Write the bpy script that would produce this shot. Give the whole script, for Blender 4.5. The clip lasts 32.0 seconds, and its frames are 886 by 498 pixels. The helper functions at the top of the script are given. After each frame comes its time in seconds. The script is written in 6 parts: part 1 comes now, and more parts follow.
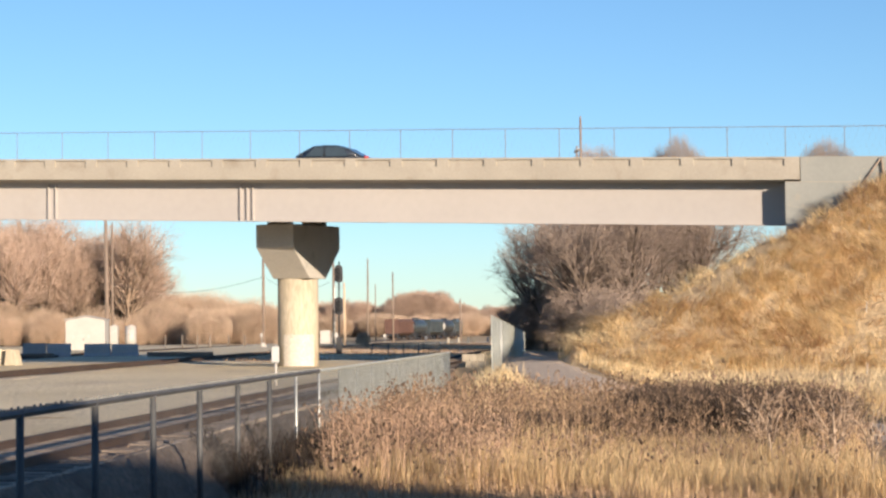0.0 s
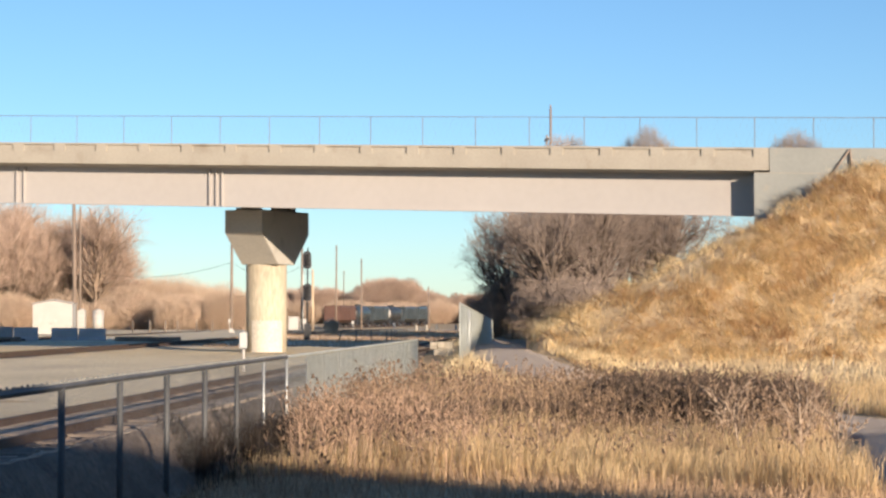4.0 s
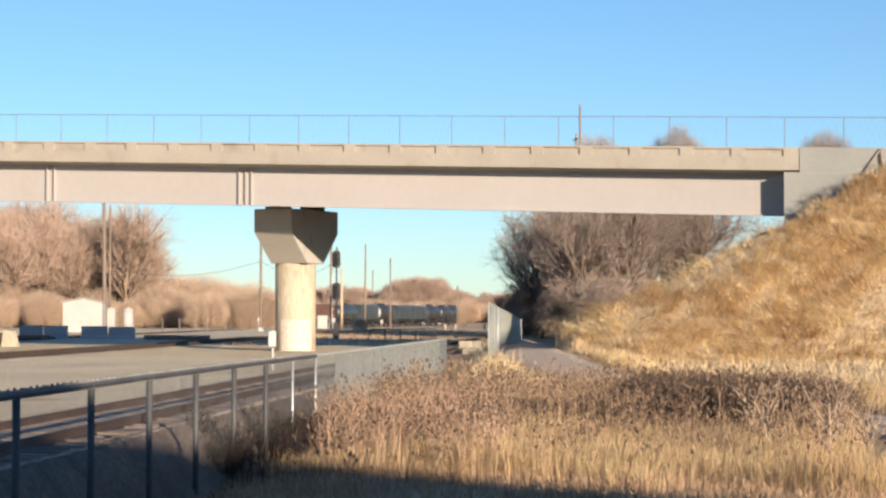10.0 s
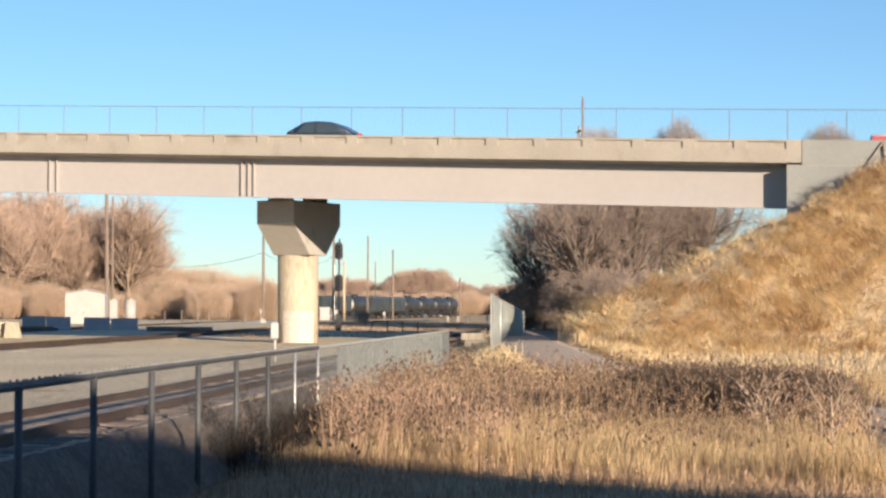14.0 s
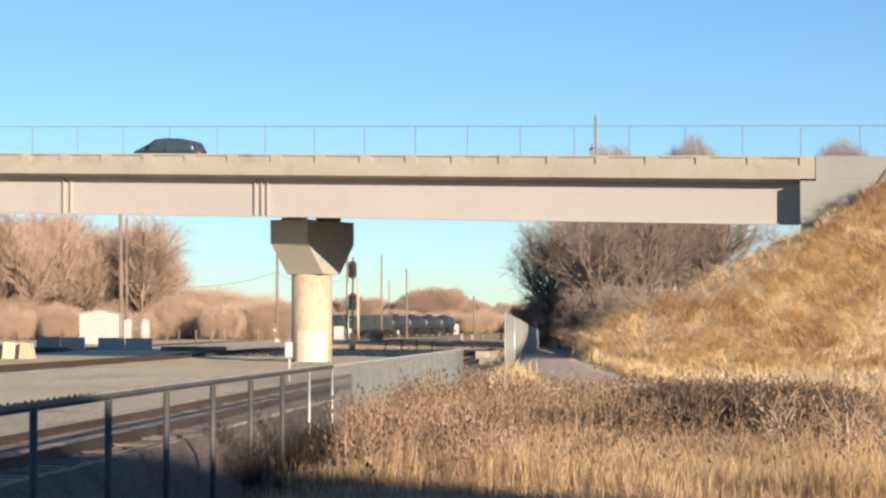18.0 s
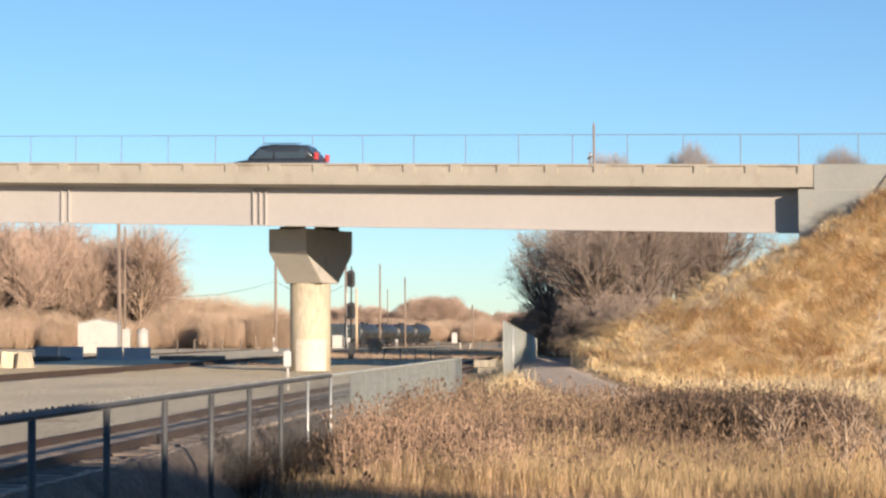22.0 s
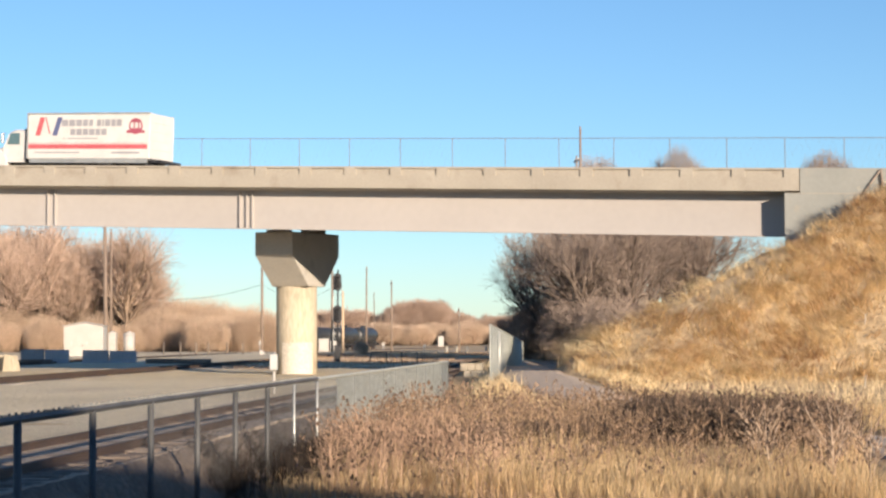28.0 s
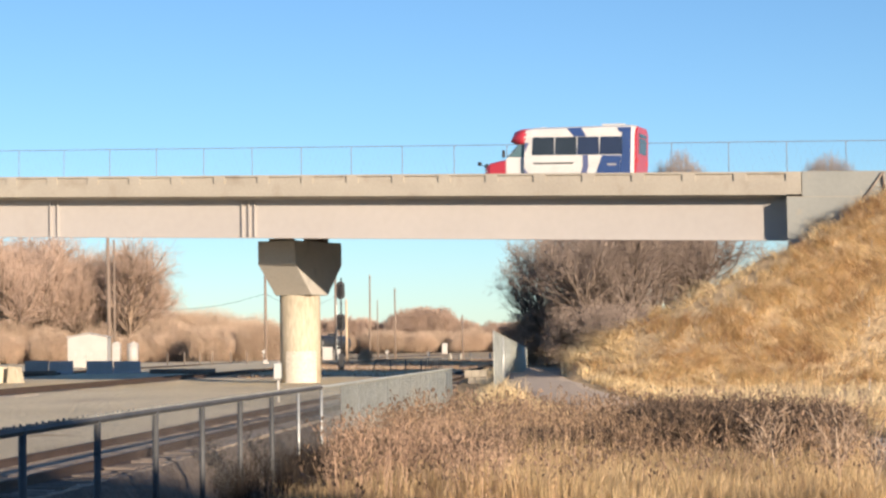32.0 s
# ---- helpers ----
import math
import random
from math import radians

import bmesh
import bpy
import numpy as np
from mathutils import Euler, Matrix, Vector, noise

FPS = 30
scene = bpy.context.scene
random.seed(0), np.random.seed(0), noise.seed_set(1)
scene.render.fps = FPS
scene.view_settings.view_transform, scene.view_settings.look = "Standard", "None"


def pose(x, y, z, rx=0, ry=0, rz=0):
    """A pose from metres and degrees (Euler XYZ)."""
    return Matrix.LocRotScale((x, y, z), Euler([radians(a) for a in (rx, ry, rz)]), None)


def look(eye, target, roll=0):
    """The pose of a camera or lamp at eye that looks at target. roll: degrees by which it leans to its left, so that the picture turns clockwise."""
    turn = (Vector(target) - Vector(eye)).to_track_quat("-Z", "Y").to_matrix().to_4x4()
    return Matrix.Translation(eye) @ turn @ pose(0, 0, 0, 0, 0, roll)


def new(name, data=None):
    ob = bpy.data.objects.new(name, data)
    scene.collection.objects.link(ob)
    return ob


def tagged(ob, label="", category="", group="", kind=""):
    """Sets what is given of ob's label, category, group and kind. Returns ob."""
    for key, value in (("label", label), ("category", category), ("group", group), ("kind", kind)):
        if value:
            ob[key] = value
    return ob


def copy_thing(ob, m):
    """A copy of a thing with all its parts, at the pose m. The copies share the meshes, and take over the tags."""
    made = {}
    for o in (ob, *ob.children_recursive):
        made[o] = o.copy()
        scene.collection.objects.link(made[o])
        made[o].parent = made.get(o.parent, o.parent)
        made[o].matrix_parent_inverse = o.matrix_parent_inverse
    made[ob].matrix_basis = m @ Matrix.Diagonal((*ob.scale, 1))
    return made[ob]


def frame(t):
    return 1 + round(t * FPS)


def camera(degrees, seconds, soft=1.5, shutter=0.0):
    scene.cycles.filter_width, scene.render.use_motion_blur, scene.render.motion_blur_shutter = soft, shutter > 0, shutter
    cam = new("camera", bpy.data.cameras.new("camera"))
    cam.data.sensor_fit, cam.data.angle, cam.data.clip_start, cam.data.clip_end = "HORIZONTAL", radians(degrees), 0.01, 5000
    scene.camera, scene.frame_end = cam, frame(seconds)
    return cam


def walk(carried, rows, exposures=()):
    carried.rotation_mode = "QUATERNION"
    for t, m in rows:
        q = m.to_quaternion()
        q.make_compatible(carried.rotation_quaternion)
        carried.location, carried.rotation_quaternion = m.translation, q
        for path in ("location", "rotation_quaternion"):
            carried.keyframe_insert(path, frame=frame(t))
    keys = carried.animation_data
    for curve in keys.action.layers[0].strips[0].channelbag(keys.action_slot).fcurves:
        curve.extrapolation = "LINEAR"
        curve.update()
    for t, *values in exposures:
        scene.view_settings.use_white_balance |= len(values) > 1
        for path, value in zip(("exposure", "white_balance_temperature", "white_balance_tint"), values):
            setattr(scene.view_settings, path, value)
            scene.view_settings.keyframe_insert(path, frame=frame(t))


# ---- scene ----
# ---- camera: a hand-held zoom from one spot ----
cam = camera(25.25, 32.0, soft=2.5)
EYE = (0.0, 0.0, 2.65)


def aim(yaw, pitch, roll):
    return pose(*EYE, 90 + pitch, 0, yaw) @ pose(0, 0, 0, 0, 0, -roll)


walk(cam, [
    (0.0, aim(-0.141, 2.269, 0.640)),
    (0.5, aim(-0.300, 2.051, 0.524)),
    (1.0, aim(-0.393, 1.955, 0.429)),
    (1.5, aim(-0.571, 1.961, 0.302)),
    (2.0, aim(-0.719, 1.945, 0.244)),
    (2.5, aim(-0.844, 1.916, 0.193)),
    (3.0, aim(-0.915, 1.887, 0.147)),
    (3.5, aim(-1.018, 1.901, 0.120)),
    (5.5, aim(-1.051, 1.773, 0.093)),
    (6.0, aim(-0.613, 1.614, -0.105)),
    (6.5, aim(-0.344, 1.645, -0.134)),
    (7.0, aim(-0.102, 1.787, -0.137)),
    (7.5, aim(0.018, 1.893, -0.034)),
    (8.0, aim(0.050, 1.920, -0.027)),
    (8.5, aim(0.058, 1.904, -0.010)),
    (9.0, aim(0.000, 1.866, 0.000)),
    (9.5, aim(-0.107, 1.865, -0.000)),
    (10.0, aim(-0.197, 1.878, -0.040)),
    (10.5, aim(-0.213, 1.908, 0.021)),
    (11.0, aim(-0.169, 1.845, -0.016)),
    (11.5, aim(-0.148, 1.739, -0.014)),
    (12.0, aim(-0.122, 1.653, -0.067)),
    (12.5, aim(-0.132, 1.625, -0.064)),
    (13.0, aim(-0.127, 1.617, -0.112)),
    (13.5, aim(-0.122, 1.639, -0.116)),
    (14.0, aim(-0.125, 1.645, -0.138)),
    (14.5, aim(-0.153, 1.639, -0.186)),
    (16.5, aim(-0.012, 1.881, -0.107)),
    (17.0, aim(0.120, 1.968, -0.035)),
    (17.5, aim(0.180, 2.088, 0.037)),
    (18.0, aim(0.269, 2.176, 0.183)),
    (18.5, aim(0.271, 2.257, 0.246)),
    (19.0, aim(0.242, 2.395, 0.334)),
    (19.5, aim(0.234, 2.538, 0.411)),
    (20.0, aim(0.257, 2.624, 0.500)),
    (20.5, aim(0.277, 2.661, 0.489)),
    (21.0, aim(0.279, 2.581, 0.416)),
    (21.5, aim(0.278, 2.466, 0.332)),
    (22.0, aim(0.221, 2.431, 0.265)),
    (22.5, aim(0.081, 2.439, 0.238)),
    (23.0, aim(0.043, 2.472, 0.234)),
    (23.5, aim(-0.048, 2.337, 0.150)),
    (24.0, aim(-0.073, 2.241, 0.111)),
    (24.5, aim(-0.117, 2.198, 0.089)),
    (25.0, aim(-0.200, 2.227, 0.080)),
    (25.5, aim(-0.271, 2.386, 0.164)),
    (27.5, aim(-0.174, 2.463, 0.168)),
    (28.0, aim(-0.170, 2.525, 0.240)),
    (28.5, aim(-0.180, 2.612, 0.302)),
    (29.0, aim(-0.158, 2.675, 0.437)),
    (29.5, aim(-0.069, 2.467, 0.502)),
    (30.0, aim(-0.018, 2.388, 0.601)),
    (30.5, aim(0.039, 2.422, 0.672)),
    (31.0, aim(0.025, 2.491, 0.718)),
    (31.5, aim(-0.066, 2.614, 0.762)),
    (32.0, aim(-0.091, 2.735, 0.834)),
], exposures=[(0.0, 0.85), (32.0, 0.85)])

# ---- world and sun ----
SUN_TO = Vector((0.699, -1.304, 0.30)).normalized()      # from the place to the sun
SUN_EL = math.asin(SUN_TO.z)
SUN_AZ = math.atan2(SUN_TO.x, SUN_TO.y)
world = bpy.data.worlds.new("sky")
scene.world = world
world.use_nodes = True
wn = world.node_tree.nodes
sky = wn.new("ShaderNodeTexSky")
sky.sky_type = "NISHITA"
sky.sun_disc = False
sky.sun_elevation, sky.sun_rotation = SUN_EL, SUN_AZ
sky.altitude, sky.air_density, sky.dust_density, sky.ozone_density = 1300, 1.0, 0.25, 4.0
wn["Background"].inputs["Strength"].default_value = 0.089
world.node_tree.links.new(sky.outputs["Color"], wn["Background"].inputs["Color"])
sun = new("sun", bpy.data.lights.new("sun", "SUN"))
sun.data.energy, sun.data.angle, sun.data.color = 5.0, radians(0.55), (1.0, 0.81, 0.62)
sun.matrix_world = look((40, -40, 60), Vector((40, -40, 60)) - SUN_TO)

# ---- materials ----
def mat(name, c1, c2, rough=0.85, scale=0.6, fine=14.0, bump=0.25, metal=0.0, vary=0.0, island=0.0, stain=None, stain_at=(0.55, 0.75), coords="Object", spec=0.4, streak=1.0, grain=0.17, relief=0.02, trans=0.0):
    """Two-scale procedural surface: c1..c2 drift, fine grain and relief; vary by object, island by loose piece."""
    m = bpy.data.materials.new(name)
    m.use_nodes = True
    nt = m.node_tree
    n, l = nt.nodes, nt.links
    b = n["Principled BSDF"]
    tc = n.new("ShaderNodeTexCoord")
    mp = n.new("ShaderNodeMapping")
    mp.inputs["Scale"].default_value = (1, 1, streak)
    l.new(tc.outputs[coords], mp.inputs["Vector"])
    big = n.new("ShaderNodeTexNoise")
    big.inputs["Scale"].default_value, big.inputs["Detail"].default_value = scale, 6
    small = n.new("ShaderNodeTexNoise")
    small.inputs["Scale"].default_value, small.inputs["Detail"].default_value = fine, 4
    l.new(mp.outputs[0], big.inputs["Vector"])
    l.new(mp.outputs[0], small.inputs["Vector"])
    ramp = n.new("ShaderNodeMapRange")
    ramp.inputs[1].default_value, ramp.inputs[2].default_value = 0.32, 0.68
    l.new(big.outputs["Fac"], ramp.inputs[0])
    mix = n.new("ShaderNodeMix")
    mix.data_type = "RGBA"
    mix.inputs[6].default_value, mix.inputs[7].default_value = (*c1, 1), (*c2, 1)
    l.new(ramp.outputs[0], mix.inputs[0])
    col = mix.outputs[2]
    if stain:
        st = n.new("ShaderNodeTexNoise")
        st.inputs["Scale"].default_value, st.inputs["Detail"].default_value = scale * 2.3, 8
        l.new(mp.outputs[0], st.inputs["Vector"])
        sr = n.new("ShaderNodeMapRange")
        sr.inputs[1].default_value, sr.inputs[2].default_value = stain_at
        l.new(st.outputs["Fac"], sr.inputs[0])
        sm = n.new("ShaderNodeMix")
        sm.data_type = "RGBA"
        sm.inputs[7].default_value = (*stain, 1)
        l.new(sr.outputs[0], sm.inputs[0])
        l.new(col, sm.inputs[6])
        col = sm.outputs[2]
    hsv = n.new("ShaderNodeHueSaturation")
    gr = n.new("ShaderNodeMapRange")
    gr.inputs[1].default_value, gr.inputs[2].default_value, gr.inputs[3].default_value, gr.inputs[4].default_value = 0.3, 0.7, 1 - grain, 1 + grain
    l.new(small.outputs["Fac"], gr.inputs[0])
    val = gr.outputs[0]
    for amount, node, socket in ((vary, "ShaderNodeObjectInfo", "Random"), (island, "ShaderNodeNewGeometry", "Random Per Island")):
        if amount:
            src = n.new(node)
            rr = n.new("ShaderNodeMapRange")
            rr.inputs[3].default_value, rr.inputs[4].default_value = 1 - amount, 1 + amount
            l.new(src.outputs[socket], rr.inputs[0])
            mu = n.new("ShaderNodeMath")
            mu.operation = "MULTIPLY"
            l.new(val, mu.inputs[0])
            l.new(rr.outputs[0], mu.inputs[1])
            val = mu.outputs[0]
    l.new(val, hsv.inputs["Value"])
    l.new(col, hsv.inputs["Color"])
    l.new(hsv.outputs["Color"], b.inputs["Base Color"])
    b.inputs["Roughness"].default_value = rough
    b.inputs["Metallic"].default_value = metal
    b.inputs["Specular IOR Level"].default_value = spec
    if bump:
        bp = n.new("ShaderNodeBump")
        bp.inputs["Strength"].default_value, bp.inputs["Distance"].default_value = bump, relief
        l.new(small.outputs["Fac"], bp.inputs["Height"])
        l.new(bp.outputs[0], b.inputs["Normal"])
    if trans:
        tr = n.new("ShaderNodeBsdfTranslucent")
        mx = n.new("ShaderNodeMixShader")
        mx.inputs[0].default_value = trans
        l.new(hsv.outputs["Color"], tr.inputs["Color"])
        l.new(b.outputs[0], mx.inputs[1])
        l.new(tr.outputs[0], mx.inputs[2])
        l.new(mx.outputs[0], n["Material Output"].inputs["Surface"])
    return m


def paint(name, c, rough=0.35, metal=0.0, coat=0.0):
    m = mat(name, c, tuple(v * 0.88 for v in c), rough, 1.4, 40, 0.02, metal, spec=0.5)
    m.node_tree.nodes["Principled BSDF"].inputs["Coat Weight"].default_value = coat
    return m


def glow(name, c, strength):
    m = bpy.data.materials.new(name)
    m.use_nodes = True
    b = m.node_tree.nodes["Principled BSDF"]
    b.inputs["Base Color"].default_value = (*c, 1)
    b.inputs["Emission Color"].default_value = (*c, 1)
    b.inputs["Emission Strength"].default_value = strength
    return m


M = {}
M["ground"] = mat("dry_ground", (0.45, 0.33, 0.19), (0.57, 0.43, 0.26), 0.95, 0.35, 5, 1.0, stain=(0.27, 0.18, 0.10), relief=0.12)
M["yard"] = mat("yard_gravel", (0.62, 0.52, 0.345), (0.72, 0.615, 0.425), 0.95, 0.12, 5, 1.0, stain=(0.52, 0.43, 0.31), grain=0.12, relief=0.16)
M["gravel"] = mat("ballast", (0.54, 0.45, 0.34), (0.64, 0.545, 0.42), 0.95, 0.25, 7, 1.0, relief=0.12, stain=(0.42, 0.34, 0.25))
M["ballast_near"] = mat("ballast_near_track", (0.35, 0.285, 0.22), (0.46, 0.38, 0.295), 0.95, 0.5, 9, 1.0, relief=0.10, stain=(0.30, 0.235, 0.18), grain=0.35)
# brown dirt of the bank, its colour lowered to carry the deep shade there
M["bank_dirt"] = mat("shade_dark_dirt", (0.12, 0.095, 0.076), (0.20, 0.16, 0.128), 0.97, 0.9, 11, 1.0, relief=0.06, grain=0.4)
M["ballast2"] = mat("ballast_rusty", (0.30, 0.215, 0.155), (0.40, 0.30, 0.215), 0.95, 0.3, 8, 1.0, relief=0.12)
M["asphalt"] = mat("old_asphalt", (0.45, 0.37, 0.29), (0.53, 0.44, 0.35), 0.92, 0.3, 14, 0.9, stain=(0.33, 0.265, 0.20), grain=0.1, relief=0.05)
M["concrete"] = mat("weathered_concrete", (0.312, 0.284, 0.240), (0.372, 0.342, 0.290), 0.88, 0.35, 9, 0.15, stain=(0.24, 0.205, 0.165), stain_at=(0.56, 0.80), grain=0.06)
M["concrete_grey"] = mat("grey_concrete", (0.245, 0.255, 0.24), (0.30, 0.305, 0.285), 0.88, 0.3, 6, 0.08, stain=(0.36, 0.31, 0.245), stain_at=(0.62, 0.72), grain=0.04)
M["column"] = mat("column_concrete", (0.42, 0.365, 0.275), (0.50, 0.44, 0.34), 0.85, 0.5, 8, 0.12, stain=(0.40, 0.33, 0.24), stain_at=(0.6, 0.85), streak=0.25)
M["cap"] = mat("grey_cap_concrete", (0.39, 0.37, 0.335), (0.46, 0.435, 0.393), 0.88, 0.4, 9, 0.12, stain=(0.30, 0.285, 0.265), stain_at=(0.58, 0.82), grain=0.06)
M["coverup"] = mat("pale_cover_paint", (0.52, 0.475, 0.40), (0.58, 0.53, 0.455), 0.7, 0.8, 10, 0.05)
M["girder"] = mat("girder_paint", (0.372, 0.350, 0.336), (0.420, 0.396, 0.380), 0.62, 0.10, 3, 0.0, stain=(0.36, 0.325, 0.295), stain_at=(0.55, 0.9), grain=0.025)
M["steel"] = mat("galvanised_steel", (0.42, 0.43, 0.42), (0.52, 0.53, 0.51), 0.5, 2, 30, 0.05, 0.6)
M["fence_dark"] = mat("dull_fence_steel", (0.17, 0.20, 0.24), (0.22, 0.25, 0.29), 0.6, 2, 30, 0.0, 0.2)
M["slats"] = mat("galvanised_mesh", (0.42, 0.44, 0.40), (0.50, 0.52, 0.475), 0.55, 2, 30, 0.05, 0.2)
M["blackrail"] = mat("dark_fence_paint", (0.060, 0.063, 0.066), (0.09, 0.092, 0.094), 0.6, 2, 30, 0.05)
M["rust"] = mat("rusty_rail", (0.05, 0.035, 0.028), (0.08, 0.054, 0.042), 0.7, 2, 20, 0.2)
M["tie"] = mat("weathered_tie", (0.15, 0.12, 0.10), (0.23, 0.19, 0.155), 0.95, 2, 20, 0.4, vary=0.25)
M["bark"] = mat("bare_bark", (0.17, 0.125, 0.09), (0.26, 0.19, 0.135), 0.95, 2, 15, 0.3, vary=0.15)
M["bark_dark"] = mat("dark_bark", (0.085, 0.065, 0.052), (0.14, 0.108, 0.085), 0.95, 2, 15, 0.3, vary=0.15)
M["twig"] = mat("bare_twigs", (0.43, 0.315, 0.245), (0.52, 0.39, 0.31), 0.95, 0.12, 3, 0.0, vary=0.15, island=0.25)
M["twig_gold"] = mat("tan_twigs", (0.49, 0.365, 0.265), (0.58, 0.445, 0.335), 0.95, 0.12, 3, 0.0, vary=0.15, island=0.25)
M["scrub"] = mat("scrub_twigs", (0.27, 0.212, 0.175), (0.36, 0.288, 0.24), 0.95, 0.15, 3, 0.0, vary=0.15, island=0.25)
M["twig_dark"] = mat("dark_twigs", (0.23, 0.18, 0.15), (0.32, 0.255, 0.21), 0.95, 0.15, 3, 0.0, vary=0.15, island=0.25)
M["grass"] = mat("dry_grass", (0.62, 0.465, 0.25), (0.73, 0.565, 0.32), 0.9, 0.12, 3, 0.0, island=0.3, stain=(0.50, 0.30, 0.135), stain_at=(0.5, 0.72), trans=0.4)
M["grass_pale"] = mat("pale_dry_grass", (0.76, 0.61, 0.365), (0.86, 0.71, 0.45), 0.9, 0.15, 3, 0.0, island=0.3, trans=0.4)
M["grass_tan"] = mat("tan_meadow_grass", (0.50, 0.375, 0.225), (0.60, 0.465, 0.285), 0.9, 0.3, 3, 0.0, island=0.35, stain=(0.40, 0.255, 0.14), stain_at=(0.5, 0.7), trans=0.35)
M["grass_red"] = mat("russet_grass", (0.43, 0.265, 0.145), (0.53, 0.345, 0.20), 0.9, 0.15, 3, 0.0, island=0.3, trans=0.4)
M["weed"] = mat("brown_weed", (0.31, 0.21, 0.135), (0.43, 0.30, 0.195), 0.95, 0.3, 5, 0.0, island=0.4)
M["seed"] = mat("dark_seed_heads", (0.11, 0.075, 0.05), (0.24, 0.165, 0.115), 0.95, 0.5, 5, 0.0, island=0.5)
M["weed_red"] = mat("reddish_weed_stems", (0.40, 0.265, 0.185), (0.52, 0.365, 0.26), 0.95, 0.4, 5, 0.0, island=0.4)
# stem colour darkened to carry the shade between the brush stems
M["brush"] = mat("shade_dark_brush_stems", (0.052, 0.04, 0.032), (0.10, 0.072, 0.054), 0.95, 0.5, 5, 0.0, island=0.45)
# near-black copy of the brush colour, for the shade at the fence foot
M["brush_shade"] = mat("shade_black_brush_stems", (0.022, 0.018, 0.016), (0.05, 0.038, 0.03), 0.95, 0.5, 5, 0.0, island=0.45)
M["stalk"] = mat("pale_dead_stalk", (0.34, 0.26, 0.19), (0.46, 0.355, 0.265), 0.95, 0.8, 8, 0.0, island=0.25)
M["wood"] = mat("weathered_pole", (0.19, 0.145, 0.115), (0.27, 0.205, 0.16), 0.9, 1.5, 12, 0.3, streak=0.1)
M["woodpale"] = mat("pale_wood", (0.52, 0.38, 0.25), (0.60, 0.46, 0.32), 0.85, 1.5, 12, 0.2, streak=0.1)
M["white"] = mat("white_paint", (0.43, 0.41, 0.385), (0.38, 0.365, 0.34), 0.5, 0.8, 20, 0.03, stain=(0.47, 0.43, 0.385), stain_at=(0.62, 0.9))
M["dark"] = mat("black_metal", (0.02, 0.022, 0.025), (0.035, 0.035, 0.04), 0.5, 2, 20, 0.05)
M["carbody"] = paint("black_car_paint", (0.034, 0.042, 0.054), 0.25, 0.0, 0.6)
M["carblue"] = paint("dark_blue_car_paint", (0.048, 0.064, 0.088), 0.25, 0.0, 0.6)
# blue-grey in this pane colour stands in for reflected sky
M["glass"] = paint("sky_tinted_glass", (0.05, 0.072, 0.092), 0.06)
M["clearglass"] = paint("pale_glass", (0.10, 0.17, 0.19), 0.08)
M["darkglass"] = paint("dark_glass", (0.028, 0.036, 0.048), 0.06)
M["navyglass"] = paint("blue_tinted_glass", (0.026, 0.036, 0.075), 0.08)
M["rubber"] = mat("tyre_rubber", (0.018, 0.018, 0.018), (0.03, 0.03, 0.03), 0.85, 3, 30, 0.1)
M["chrome"] = paint("bright_metal", (0.62, 0.62, 0.62), 0.25, 0.9)
M["vanwhite"] = paint("white_vehicle_paint", (0.62, 0.61, 0.59), 0.35, 0, 0.3)
M["red"] = paint("red_paint", (0.42, 0.035, 0.055), 0.35, 0, 0.3)
M["softred"] = paint("faded_red_print", (0.50, 0.11, 0.13), 0.5)
M["maroon"] = paint("maroon_print", (0.34, 0.08, 0.12), 0.5)
M["blue"] = paint("blue_paint", (0.035, 0.07, 0.20), 0.35, 0, 0.3)
M["navy"] = paint("navy_print", (0.10, 0.12, 0.24), 0.5)
M["greyprint"] = paint("grey_print", (0.31, 0.31, 0.335), 0.6)
M["tail"] = glow("tail_lamp", (0.42, 0.045, 0.04), 0.10)
M["tankgrey"] = mat("grey_tank_paint", (0.035, 0.045, 0.052), (0.055, 0.068, 0.076), 0.35, 0.4, 8, 0.05, vary=0.1, stain=(0.075, 0.08, 0.085))
M["tankblack"] = mat("black_tank_paint", (0.025, 0.028, 0.032), (0.045, 0.048, 0.05), 0.4, 0.4, 8, 0.05, stain=(0.06, 0.055, 0.05))
M["carbrown"] = mat("brown_freight_paint", (0.085, 0.045, 0.036), (0.125, 0.068, 0.052), 0.7, 0.5, 8, 0.1, stain=(0.09, 0.06, 0.05))

# ---- building helpers ----
def part(name, bm, material, parent=None, label=""):
    me = bpy.data.meshes.new(name)
    bm.to_mesh(me)
    bm.free()
    return part_mesh(name, me, material, parent, label)


def part_mesh(name, me, material, parent=None, label=""):
    if not me.materials:
        me.materials.append(material)
    ob = new(name, me)
    if parent is not None:
        ob.parent = parent
    return tagged(ob, label)


def thing(name, label, category, group="", kind="", m=None):
    ob = tagged(new(name), label, category, group, kind)
    ob.empty_display_size = 0.3
    if m is not None:
        ob.matrix_world = m
    return ob


def box(bm, x0, x1, y0, y1, z0, z1, m=None, bev=0.0):
    r = bmesh.ops.create_cube(bm, size=1)
    vs = r["verts"]
    for v in vs:
        v.co = Vector((x0 + (v.co.x + 0.5) * (x1 - x0), y0 + (v.co.y + 0.5) * (y1 - y0), z0 + (v.co.z + 0.5) * (z1 - z0)))
    if bev:
        es = list({e for v in vs for e in v.link_edges})
        out = bmesh.ops.bevel(bm, geom=es, offset=bev, segments=1, affect="EDGES")
        vs = list({v for f in out["faces"] for v in f.verts} | {v for v in vs if v.is_valid})
    if m is not None:
        bmesh.ops.transform(bm, matrix=m, verts=vs)
    return bm


